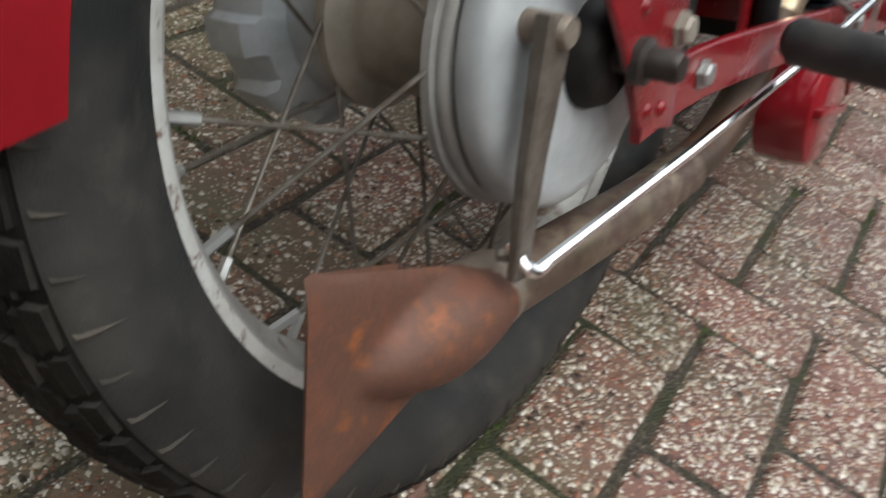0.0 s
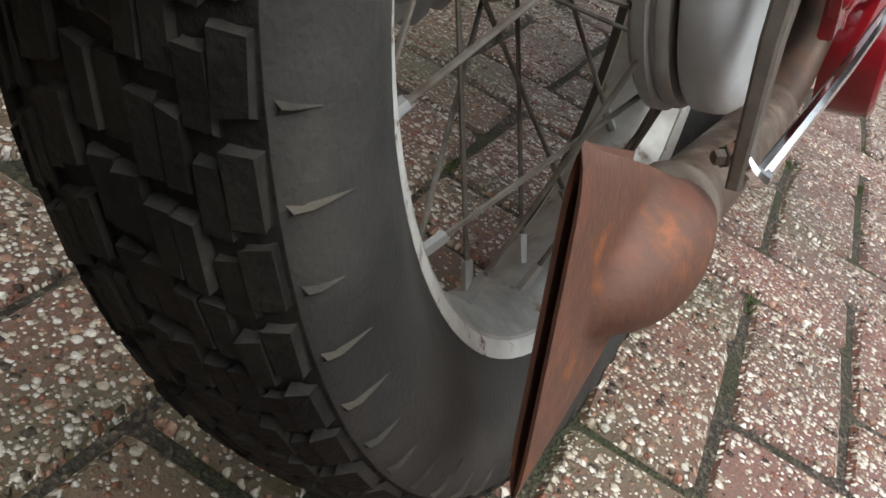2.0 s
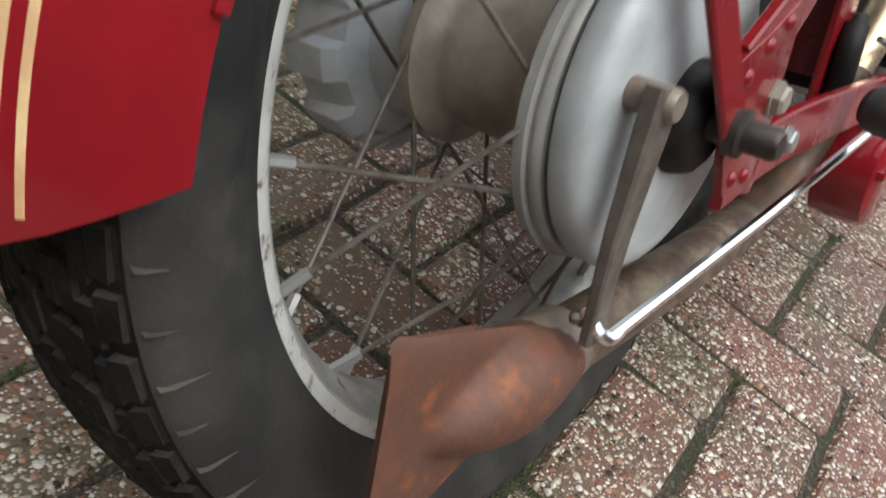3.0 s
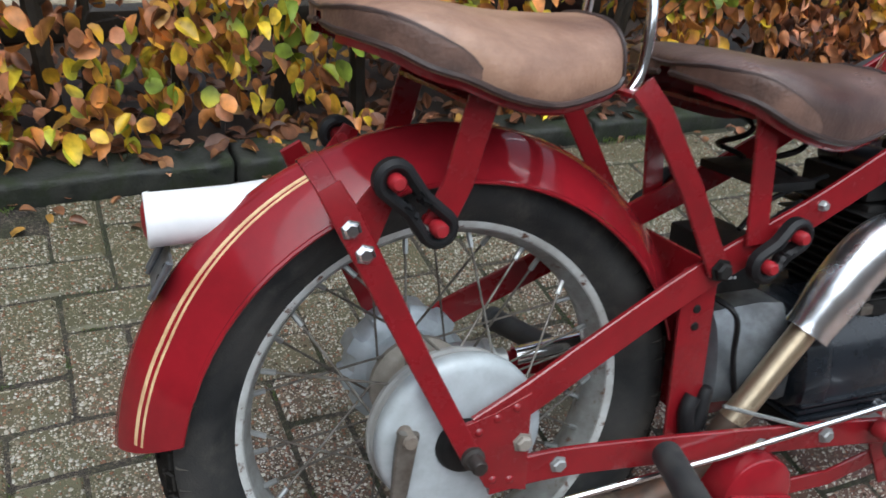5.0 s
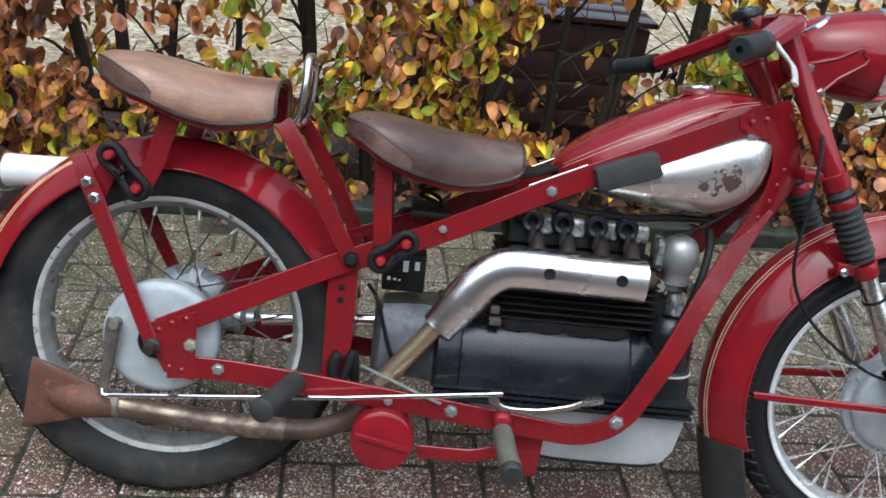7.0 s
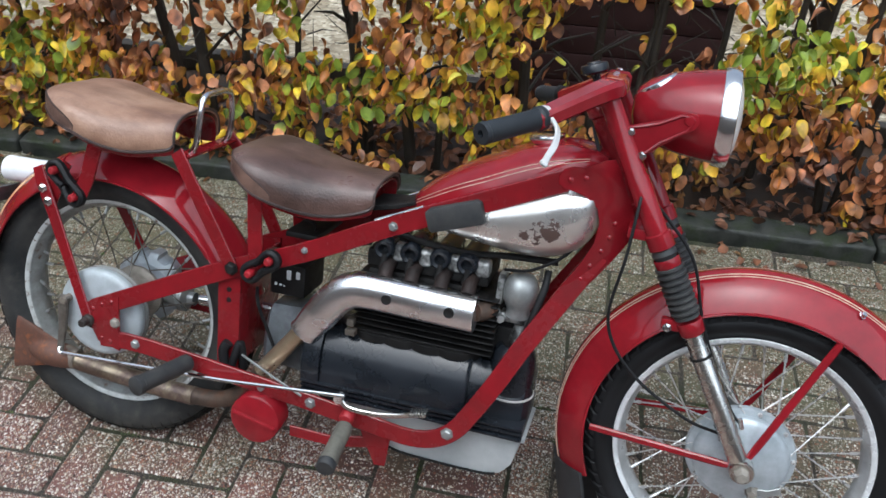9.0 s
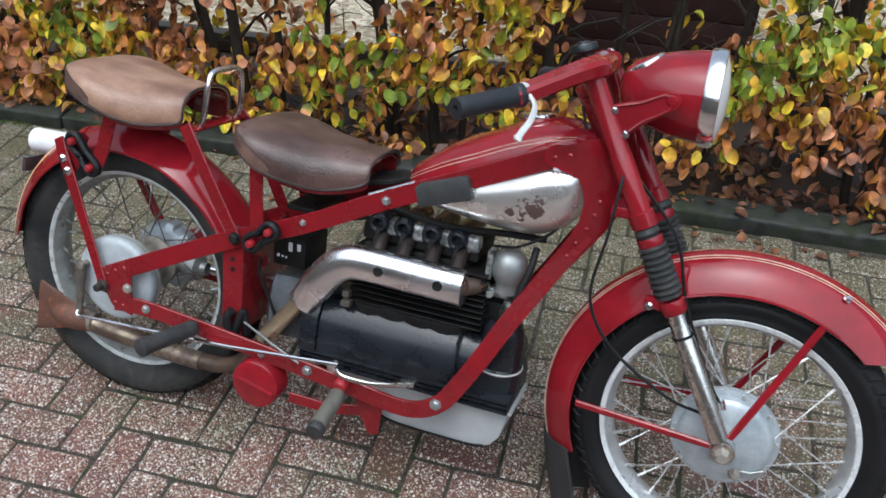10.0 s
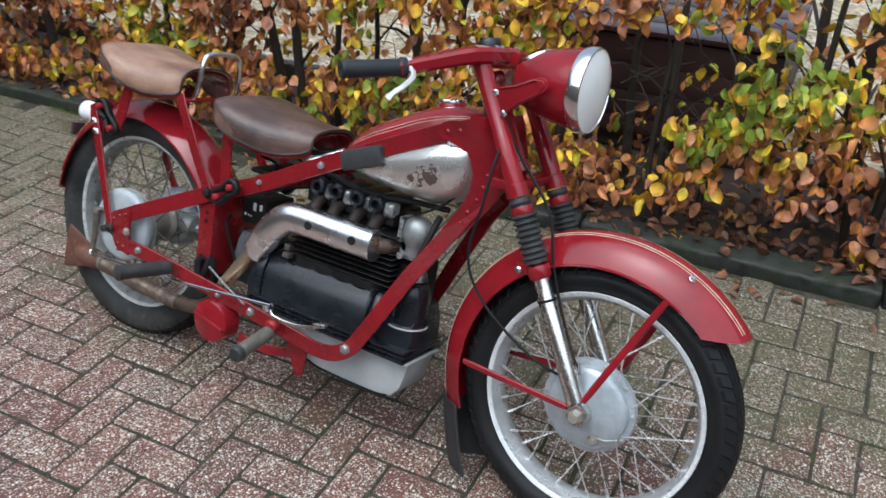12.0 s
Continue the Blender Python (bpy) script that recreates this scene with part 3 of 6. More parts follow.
def wheel(name, c, outer, half, knobby, spoke_mat, tyre_mat, flange_r, flange_l, drum_side, label):
    bm = nm()
    # rim: a channel with rolled edges and a dropped centre
    half_rim = [(0.2485, -0.031), (0.2500, -0.0335), (0.2485, -0.036), (0.245, -0.0345), (0.2385, -0.0315), (0.2345, -0.023), (0.229, -0.015), (0.2265, -0.006)]
    prof = half_rim + [(r, -y) for r, y in half_rim[::-1]] + [(0.2305, 0.004), (0.2305, -0.004)]
    lathe(bm, prof, c, (0, 1, 0), 96, closed=True)
    w = part(name, bm, CHANNEL if knobby else CHANNEL_NEW, bike, label)
    for s in (-1, 1):
        bm = nm()
        lathe(bm, [(r, s * -y * 1.006) for r, y in ((0.2485, -0.0305), (0.2508, -0.0335), (0.2490, -0.0366), (0.2445, -0.0352), (0.2405, -0.0326), (0.2405, -0.0312), (0.2445, -0.0335))], c, (0, 1, 0), 96, closed=True)
        part("rim_edge", bm, RIM if knobby else RIM_NEW, w, "silver painted rim edge")
    # tyre
    k = outer - 0.2525
    crown = [(outer, 0), (outer - 0.001, half * 0.2), (outer - 0.003, half * 0.4), (outer - 0.0075, half * 0.6), (outer - 0.0135, half * 0.76), (outer - 0.0165, half * 0.82), (outer - 0.0205, half * 0.88)]
    if knobby:
        crown = [(outer, 0), (outer - 0.0008, half * 0.25), (outer - 0.0022, half * 0.45), (outer - 0.0055, half * 0.64), (outer - 0.0105, half * 0.79), (outer - 0.0135, half * 0.85), (outer - 0.0185, half * 0.92)]
    side = [(outer - 0.027, half * 0.955), (outer - k * 0.5, half), (outer - k * 0.66, half * 0.985), (outer - k * 0.84, half * 0.87), (0.256, half * 0.72), (0.2495, half * 0.67), (0.243, half * 0.6)]
    outline = crown + side
    bm = nm()
    full = [(r, -y) for r, y in outline[::-1]] + outline[1:]
    lathe(bm, full, c, (0, 1, 0), 120, closed=True)
    # a fine moulded ring on the wall
    for s in (-1, 1):
        lathe(bm, [(0.2665, s * half * 0.80), (0.2675, s * half * 0.825), (0.2685, s * half * 0.80), (0.2675, s * half * 0.77)], c, (0, 1, 0), 96, closed=True)
    tyre = part("tyre", bm, tyre_mat, w, "worn knobbly rubber tyre" if knobby else "black ribbed rubber tyre")
    # tread
    bm = nm()
    crown_top = [(r + 0.0005, y) for r, y in outline if y < half * (0.87 if knobby else 0.95)]
    lathe(bm, [(r, -y) for r, y in crown_top[::-1]] + crown_top[1:], c, (0, 1, 0), 120)

    def block(a0, a1, y0, y1, h, skew=0.0, sink=0.002, slot=0):
        vs = []
        for rr, ins in ((-sink, 0.0), (h - (0.0024 if knobby else 0.0016), 0.05), (h, 0.11 if knobby else 0.10)):
            for a, y in ((a0, y0), (a1, y0), (a1, y1), (a0, y1)):
                am, ym = (a0 + a1) / 2, (y0 + y1) / 2
                aa = a + (am - a) * ins + skew * (y - y0) / (y1 - y0)
                yy = y + (ym - y) * ins
                if knobby and rr > 0:
                    aa += (a1 - a0) * worn.uniform(-0.05, 0.05)
                    yy += (y1 - y0) * worn.uniform(-0.07, 0.07)
                    rr += worn.uniform(-0.0008, 0.0004)
                vs.append(bm.verts.new(around(c, tyre_radius(outline, yy) + rr, aa, yy)))
        bm.faces.new([vs[i] for i in (8, 11, 10, 9)]).material_index = slot
        for lo in (0, 4):
            for k in range(4):
                f = bm.faces.new([vs[lo + k], vs[lo + 4 + k], vs[lo + 4 + (k + 1) % 4], vs[lo + (k + 1) % 4]])
                f.material_index = slot or (1 if lo or k % 2 else 0)

    if knobby:
        n = 70
        worn = random.Random(5)
        step = 360 / n
        for i in range(n):
            a = i * step
            for s in (-1, 1):
                b = a + (0 if s > 0 else step * 0.5)
                # stepped pairs of blocks from the shoulder to the middle
                for lag, y0, y1 in ((0.0, 0.712, 0.838), (0.09, 0.590, 0.710), (0.66, 0.462, 0.574), (0.57, 0.335, 0.460), (0.30, 0.170, 0.318), (0.21, 0.026, 0.168)):
                    block(b + step * lag, b + step * (lag + worn.uniform(0.76, 0.82)), s * half * y0, s * half * y1, 0.0050 * worn.uniform(0.75, 1.05), step * worn.uniform(0.02, 0.08))
                # thin dusty ribs that run out over the wall to a point
                a0 = b + step * (0.74 + worn.uniform(-0.03, 0.03))
                far_end, prev = worn.uniform(0.026, 0.038), None
                for q in range(5):
                    depth, wide = 0.0150 + (far_end - 0.0150) * q / 4, step * 0.085 * (1 - q / 4.3)
                    yy = half * np.interp(depth, (0.0135, 0.0185, 0.027, k * 0.5), (0.85, 0.92, 0.955, 1.0))
                    aim = a0 + step * 0.10 * q / 4
                    row = [bm.verts.new(around(c, outer - depth, aim + da, s * (yy + dy))) for da, dy in ((-wide, -0.0004), (0, 0.0024 * (1 - q / 4.5)), (wide, -0.0004))]
                    if prev:
                        for w0 in (0, 1):
                            f = bm.faces.new((prev[w0], prev[w0 + 1], row[w0 + 1], row[w0]) if s < 0 else (row[w0], row[w0 + 1], prev[w0 + 1], prev[w0]))
                            f.material_index = 2
                    prev = row
    else:
        n = 64
        step = 360 / n
        for i in range(n):
            a = i * step
            for s in (-1, 1):
                block(a, a + step * 0.72, s * half * 0.68, s * half * 0.95, 0.0075, step * 0.35)
                block(a, a + step * 1.0, s * half * 0.36, s * half * 0.56, 0.003, step * 0.5)
                block(a + step * 0.5, a + step * 1.5, s * half * 0.06, s * half * 0.30, 0.003, -step * 0.5)
    tread = part("tread", bm, TREAD if knobby else tyre_mat, w, "rows of rubber tread blocks", 25)
    tread.data.materials.append(DUSTY if knobby else tyre_mat)
    tread.data.materials.append(DUST if knobby else tyre_mat)
    tagged(tread, kind="stuff")
    # spokes, laced in crossing pairs
    for k in range(36):
        right = k % 2 == 0
        r0, y0 = flange_r if right else flange_l
        lead = 38 if (k // 2) % 2 else -38
        if r0 > 0.08:
            lead *= 0.62
        a = k * 10
        p0 = around(c, r0, a + lead, y0 + (0.004 if (k // 2) % 2 else -0.002))
        p1 = around(c, 0.2285, a, -0.008 if right else 0.008)
        d = p1 - p0
        bm = nm()
        tube(bm, [p0, p0 + d * 0.5, p1], 0.0017, 6)
        spoke = part("spoke", bm, spoke_mat, w)
        bm = nm()
        tube(bm, [p1 - d.normalized() * 0.020, p1 - d.normalized() * 0.005, p1], 0.0036, 6)
        part("nipple", bm, ALU if knobby else SPOKE_NEW, spoke)
    return w


rear = wheel("rear_wheel", REAR, 0.3305, 0.055, True, SPOKE, RUBBER, (0.098, -0.066), (0.062, 0.050), -1, "silver painted rear wheel rim with rust spots")

# rear hub, brake drum and ribbed bevel housing
bm = nm()
lathe(bm, [(0, -0.066), (0.098, -0.066), (0.100, -0.064), (0.100, -0.060), (0.066, -0.054), (0.052, -0.040), (0.050, 0.03), (0.054, 0.038), (0.066, 0.044), (0.066, 0.052), (0, 0.054)], REAR, n=48)
part("hub", bm, HUB_TAN, rear, "stained tan hub barrel")
bm = nm()
lathe(bm, [(0.09, -0.079), (0.099, -0.0785), (0.101, -0.076), (0.101, -0.073), (0.0995, -0.072), (0.0995, -0.070), (0.1035, -0.069), (0.1035, -0.063), (0.05, -0.062)], REAR, n=64)
part("brake_drum", bm, DRUM_OLD, rear, "stained grey brake drum")
bm = nm()
lathe(bm, [(0, -0.110), (0.05, -0.110), (0.088, -0.107), (0.098, -0.104), (0.1025, -0.099), (0.1035, -0.094), (0.1035, -0.085), (0.1015, -0.082), (0.09, -0.081)], REAR + V(0.003, 0, 0.003), n=64)
part("brake_plate", bm, DRUM, rear, "light grey painted brake plate")
bm = nm()
n = 120
loops = []
for k in range(n):
    a = 360 * k / n
    tooth = 1 if (k % 12) in (0, 1, 2, 3, 4, 5) else 0
    s = 0.083 + 0.006 * tooth
    loops.append([around(REAR, r, a, y) for r, y in ((0.052, 0.142), (s - 0.014, 0.138), (s - 0.003 * (1 - tooth), 0.132), (s, 0.124), (s - 0.004 * (1 - tooth), 0.098), (s - 0.008, 0.090), (0.060, 0.084), (0.055, 0.060), (0.03, 0.058))])
rings(bm, loops, closed=False, caps=False, around=True)
part("bevel_housing", bm, HUB_GREY, rear, "scalloped grey metal bevel gear housing")
bm = nm()
lathe(bm, [(0, -0.166), (0.0075, -0.166), (0.0095, -0.163), (0.0095, -0.147), (0.014, -0.145), (0.014, -0.138), (0, -0.138)], REAR, n=20)
tube(bm, [REAR + V(0, -0.14, 0), REAR + V(0, 0.17, 0)], 0.009, 12)
part("axle", bm, SOOTY_STEEL, rear, "dark steel axle with nut")
# a black disc added for the dark spot round the axle
bm = nm()
lathe(bm, [(0, -0.126), (0.024, -0.126), (0.030, -0.122), (0.034, -0.112), (0.034, -0.105), (0, -0.105)], REAR, n=24)
part("axle_disc", bm, BLACK_DULL, rear, "dull black disc round the axle")
# brake lever and its cam
bm = nm()
lathe(bm, [(0, -0.134), (0.0075, -0.134), (0.009, -0.131), (0.009, -0.105), (0, -0.105)], (-0.066, 0, 0.352), n=16)
part("brake_cam", bm, TAN_STEEL, rear, "rusty brake cam nut")
bm = nm()
sweep(bm, [(-0.066, -0.124, 0.360), (-0.070, -0.124, 0.340), (-0.076, -0.121, 0.28), (-0.085, -0.122, 0.216)], slab(0.011, 0.024, 0.002), (0, 1, 0), [1, 1, 0.8, 0.6])
part("brake_lever", bm, WORN_STEEL, rear, "flat brown-grey brake lever")

front_shift = SHIFT.copy()
SHIFT = STEER
front = wheel("front_wheel", FRONT, 0.3145, 0.047, False, SPOKE_NEW, RUBBER_NEW, (0.094, -0.040), (0.060, 0.045), -1, "silver painted front wheel rim")
bm = nm()
lathe(bm, [(0, -0.044), (0.090, -0.044), (0.104, -0.040), (0.106, -0.036), (0.106, -0.028), (0.1, -0.024), (0.06, -0.02), (0.044, 0), (0.046, 0.036), (0.062, 0.041), (0.062, 0.05), (0, 0.054)], FRONT, n=56)
part("hub", bm, HUB_GREY, front, "grey metal hub")
bm = nm()
lathe(bm, [(0, -0.082), (0.025, -0.080), (0.05, -0.068), (0.08, -0.062), (0.090, -0.056), (0.0925, -0.050), (0.0925, -0.042), (0, -0.042)], FRONT, n=56)
part("brake_plate", bm, HUB_GREY, front, "grey domed brake plate")
for k in range(10):
    hexbolt("flange_bolt", around(FRONT, 0.0995, k * 36 + 8, -0.041), 0.004, 0.006, SPOKE_NEW, front)
bm = nm()
lathe(bm, [(0, -0.128), (0.011, -0.128), (0.014, -0.124), (0.016, -0.112), (0.016, -0.108), (0, -0.108)], FRONT, n=6)
tube(bm, [FRONT + V(0, -0.11, 0), FRONT + V(0, 0.11, 0)], 0.009, 12)
part("axle", bm, HUB_TAN, front, "brassy stained axle with nut")
hexbolt("anchor_bolt", V(1.452, -0.062, 0.246), 0.0115, 0.016, HUB_TAN, front)
bm = nm()
sweep(bm, [(1.442, -0.066, 0.244), (1.482, -0.064, 0.248), (1.505, -0.060, 0.258)], slab(0.004, 0.016), (0, 1, 0))
part("torque_arm", bm, ALU, front)
bm = nm()
sweep(bm, [(1.385, -0.078, 0.345), (1.37, -0.082, 0.37), (1.357, -0.083, 0.385)], slab(0.006, 0.018), (0, 1, 0))
part("brake_lever", bm, BLACK_DULL, front)


# mudguards: a deep rounded section swept round the wheel
def drop(y, depth, half, power):
    """How far the section has fallen from its crown at a distance y from the middle."""
    t = min(1.0, abs(y) / half)
    return depth * (t ** power) / (1 + 0.0) if power else 0.0


def fender(name, c, a0, a1, radius, depth, half, power, tip0, tip1, label, stripes, paint, material=RED):
    steps = 64
    ys = [half * math.sin(math.pi / 2 * k / 9) for k in range(-9, 10)]
    bm = nm()
    loops, tops = [], []
    for i in range(steps + 1):
        f = i / steps
        a = a0 + (a1 - a0) * f
        loop_out, loop_in = [], []
        for y in ys:
            dz = drop(y, depth(a), half, power)
            g = dz / depth(a)
            aa = a
            # rounded ends: the skirts stop short of the crown
            if f < 0.08:
                aa += (a1 - a0) * 0.08 * tip0 * g ** 1.5 * (1 - f / 0.08)
            if f > 0.88:
                aa -= (a1 - a0) * 0.12 * tip1 * g ** 1.5 * ((f - 0.88) / 0.12)
            r = radius(a) - dz
            loop_out.append(around(c, r, aa, y))
            loop_in.append(around(c, r - 0.0018, aa, y * 0.97))
        loops.append(loop_out + loop_in[::-1])
        tops.append((a, f))
    rings(bm, loops)
    ob = part(name, bm, material, bike, label)
    # rolled bead along both edges
    for s in (-1, 1):
        bm = nm()
        tube(bm, [around(c, radius(a) - depth(a) + 0.001, a, s * half) for a, f in tops[6:-8:2]], 0.003, 6)
        part("edge_bead", bm, material, ob)
        for y, wide in stripes:
            bm = nm()
            lp = []
            for a, f in ([q for q in tops[1:] if q[0] > 114] if c is REAR else tops[1:-1]):
                row = []
                near = 0.55 + 0.45 * max(0.0, min(1.0, (a - 95) / 60)) if c is REAR else 1.0
                for yy in (y * near - wide, y * near + wide):
                    dz = drop(yy, depth(a), half, power)
                    row.append(around(c, radius(a) - dz + 0.0007, a, s * yy))
                    row.append(around(c, radius(a) - dz - 0.0004, a, s * yy))
                lp.append([row[0], row[2], row[3], row[1]])
            rings(bm, lp)
            part("pinstripe", bm, paint, ob, "thin cream pinstripe")
    return ob


def front_radius(a):
    return 0.372


def rear_depth(a):
    return 0.052 + 0.014 * max(0.0, min(1.0, (a - 100) / 75))


def rear_radius(a):
    return 0.357 + 0.019 * max(0.0, min(1.0, (a - 110) / 68)) ** 1.3 + 0.006 * max(0.0, (50 - a) / 40)


GUARD = FRONT + V(-0.004, 0, 0.006)
front_guard = fender("front_mudguard", GUARD, 203, 40.5, front_radius, lambda a: 0.066, 0.071, 2.3, 0.0, 0.42, "deep red front mudguard with faded pinstripes", ((0.020, 0.0010), (0.0260, 0.0007)), IVORY)
SHIFT = front_shift
rear_guard = fender("rear_mudguard", REAR, 178.6, 14, rear_radius, rear_depth, 0.077, 1.6, 0.4, 0.0, "deep red rear mudguard with cream pinstripes", ((0.0372, 0.0015), (0.0436, 0.0009)), CREAM)
SHIFT = STEER
# strap of the stays over the rear mudguard's crown
SHIFT = front_shift
bm = nm()
ys = [0.084 * math.sin(math.pi / 2 * k / 9) for k in range(-9, 10)]
lp = []
for a in (113.0, 113.2, 116.9, 117.1):
    lift = 0.0028 if 113.1 < a < 117 else 0.0004
    row = [around(REAR, rear_radius(a) - drop(y, rear_depth(a), 0.082, 1.55) + lift, a, y) for y in ys]
    low = [around(REAR, rear_radius(a) - drop(y, rear_depth(a), 0.082, 1.55) - 0.0004, a, y) for y in ys]
    lp.append(row + low[::-1])
rings(bm, lp)
part("strap", bm, RED_OLD, rear_guard, "red steel strap over the mudguard")
SHIFT = STEER
# mudflap, stays and bolts of the front mudguard
bm = nm()
lp = []
for f in [i / 6 for i in range(7)]:
    z = 0.195 - 0.17 * f
    x = 1.058 + 0.032 * f + 0.012 * f * f
    ys = (-0.071, -0.069, -0.062, -0.048, -0.025, 0, 0.025, 0.048, 0.062, 0.069, 0.071)
    wing = [(0.064 + 0.008 * f) * abs(y / 0.071) ** 2.4 for y in ys]
    lp.append([(x + w, y * (1 - 0.08 * f), z) for y, w in zip(ys, wing)] + [(x - 0.005 + w, y * (1 - 0.08 * f) * 1.05, z) for y, w in zip(ys[::-1], wing[::-1])])
rings(bm, lp)
part("mudflap", bm, FLAP, front_guard, "weathered black rubber mudflap")
for s in (-1, 1):
    for a, b in (((1.120, 0.071, 0.307), (1.392, 0.103, 0.312)), ((1.533, 0.069, 0.593), (1.424, 0.103, 0.338))):
        bm = nm()
        a, b = V(a[0], s * a[1], a[2]), V(b[0], s * b[1], b[2])
        sweep(bm, [a, a.lerp(b, 0.08), a.lerp(b, 0.92), b], slab(0.009, 0.015, 0.003), (0, 1, 0), [0.9, 1, 1, 0.8])
        part("mudguard_stay", bm, RED, front_guard)
hexbolt("crown_bolt", around(GUARD, 0.372 - 0.010, 66, -0.034), 0.006, 0.007, CHROME, front_guard, (0.5, -0.5, 0.7))

# front fork
def leg(z):
    return 1.047 + 0.560 * (0.969 - z)


for s in (-1, 1):
    y = s * 0.097
    def at(z, dx=0.0, yy=y):
        return V(leg(z) + dx, yy, z)
    bm = nm()
    ax = (at(0.7) - at(0.9)).normalized()
    L = (at(0.718) - at(0.972)).length
    lathe(bm, [(0, 0), (0.015, 0), (0.019, 0.004), (0.019, 0.15), (0.0205, 0.152), (0.0205, L - 0.03), (0.025, L - 0.028), (0.025, L), (0, L)], at(0.972), ax, 24)
    legp = part("fork_leg", bm, RED, bike, "red fork leg with rubber gaiter and steel slider")
    bm = nm()
    prof = [(0, 0), (0.021, 0), (0.024, 0.01), (0.021, 0.016), (0.019, 0.02)]
    d = 0.034
    for k in range(8):
        prof += [(0.021, d), (0.0275, d + 0.003), (0.0275, d + 0.007), (0.021, d + 0.011)]
        d += 0.0125
    prof += [(0.024, d), (0.024, d + 0.006), (0, d + 0.006)]
    lathe(bm, prof, at(0.716), ax, 28)
    part("gaiter", bm, RUBBER_GREY, legp, "ribbed black rubber gaiter")
    bm = nm()
    lathe(bm, [(0.0235, 0.018), (0.0245, 0.02), (0.0245, 0.034), (0.0235, 0.036)], at(0.716), ax, 24)
    part("ring", bm, RED, legp)
    bm = nm()
    lathe(bm, [(0, 0), (0.024, 0), (0.025, 0.003), (0.025, 0.024), (0.022, 0.028), (0, 0.028)], at(0.588), ax, 24)
    box(bm, at(0.574, -0.03), (0.05, 0.02, 0.022), 0.004)
    part("fork_sleeve", bm, RED, legp)
    bm = nm()
    Ls = (at(0.325) - at(0.575)).length
    lathe(bm, [(0, 0), (0.0185, 0), (0.0185, 0.062), (0.0195, 0.064), (0.0195, Ls - 0.004), (0, Ls)], at(0.575), ax, 24)
    part("slider", bm, STEEL, legp, "bare steel lower fork tube")
    bm = nm()
    lathe(bm, [(0.0196, 0.058), (0.0212, 0.059), (0.0212, 0.063), (0.0196, 0.064)], at(0.575), ax, 24)
    part("clip", bm, BLACK_DULL, legp)
    bm = nm()
    lathe(bm, [(0, -0.016), (0.022, -0.016), (0.024, -0.012), (0.024, 0.012), (0.022, 0.016), (0, 0.016)], (FRONT.x, y, FRONT.z + 0.002), (0, 1, 0), 20)
    part("axle_lug", bm, STEEL, legp, "brassy steel axle lug")
    hexbolt("bolt", V(1.225, s * 0.110, 0.570), 0.007, 0.006, CHROME, legp, (0, s, 0))
    # lamp ear with its pressed edge
    bm = nm()
    ear = [(1.060, 0.925), (1.092, 0.93), (1.14, 0.944), (1.185, 0.968), (1.200, 0.966), (1.207, 0.953), (1.200, 0.938), (1.15, 0.905), (1.118, 0.872), (1.098, 0.868)]
    prism(bm, ear, y - 0.003 + s * 0.004, y + 0.003 + s * 0.004, 0.0015)
    loop = [V(x + (1.13 - x) * 0.16, y + s * 0.0075, z + (0.922 - z) * 0.16) for x, z in ear]
    tube(bm, [p for p in loop], 0.003, 6, around=True)
    earp = part("lamp_bracket", bm, RED, legp, "red pressed steel lamp bracket")
    for x, z, r in ((1.094, 0.919, 0.0065), (1.121, 0.880, 0.0065)):
        hexbolt("bolt", V(x, y + s * 0.007, z), r, 0.006, CHROME, earp, (0, s, 0))
    bm = nm()
    lathe(bm, [(0, 0.004), (0.008, 0.003), (0.010, 0)], (1.19, y + s * 0.007, 0.953), (0, s, 0), 16)
    part("rivet", bm, RED, earp)

# lower and upper fork bridges and the steering head
for c, d in (((1.035, 0, 0.970), (0.055, 0.225, 0.016)), ((1.150, 0, 0.735), (0.06, 0.21, 0.022))):
    bm = nm()
    box(bm, c, d, 0.007)
    part("fork_bridge", bm, RED, bike, "red fork bridge")
SHIFT = front_shift
bm = nm()
lathe(bm, [(0, 0), (0.024, 0), (0.027, 0.004), (0.027, 0.022), (0.023, 0.026), (0.023, 0.20), (0.027, 0.204), (0.027, 0.225), (0, 0.225)], V(1.022, 0, 0.945), V(0.494, 0, -0.869), 28)
part("steering_head", bm, RED_OLD, bike, "red steering head tube")
SHIFT = STEER

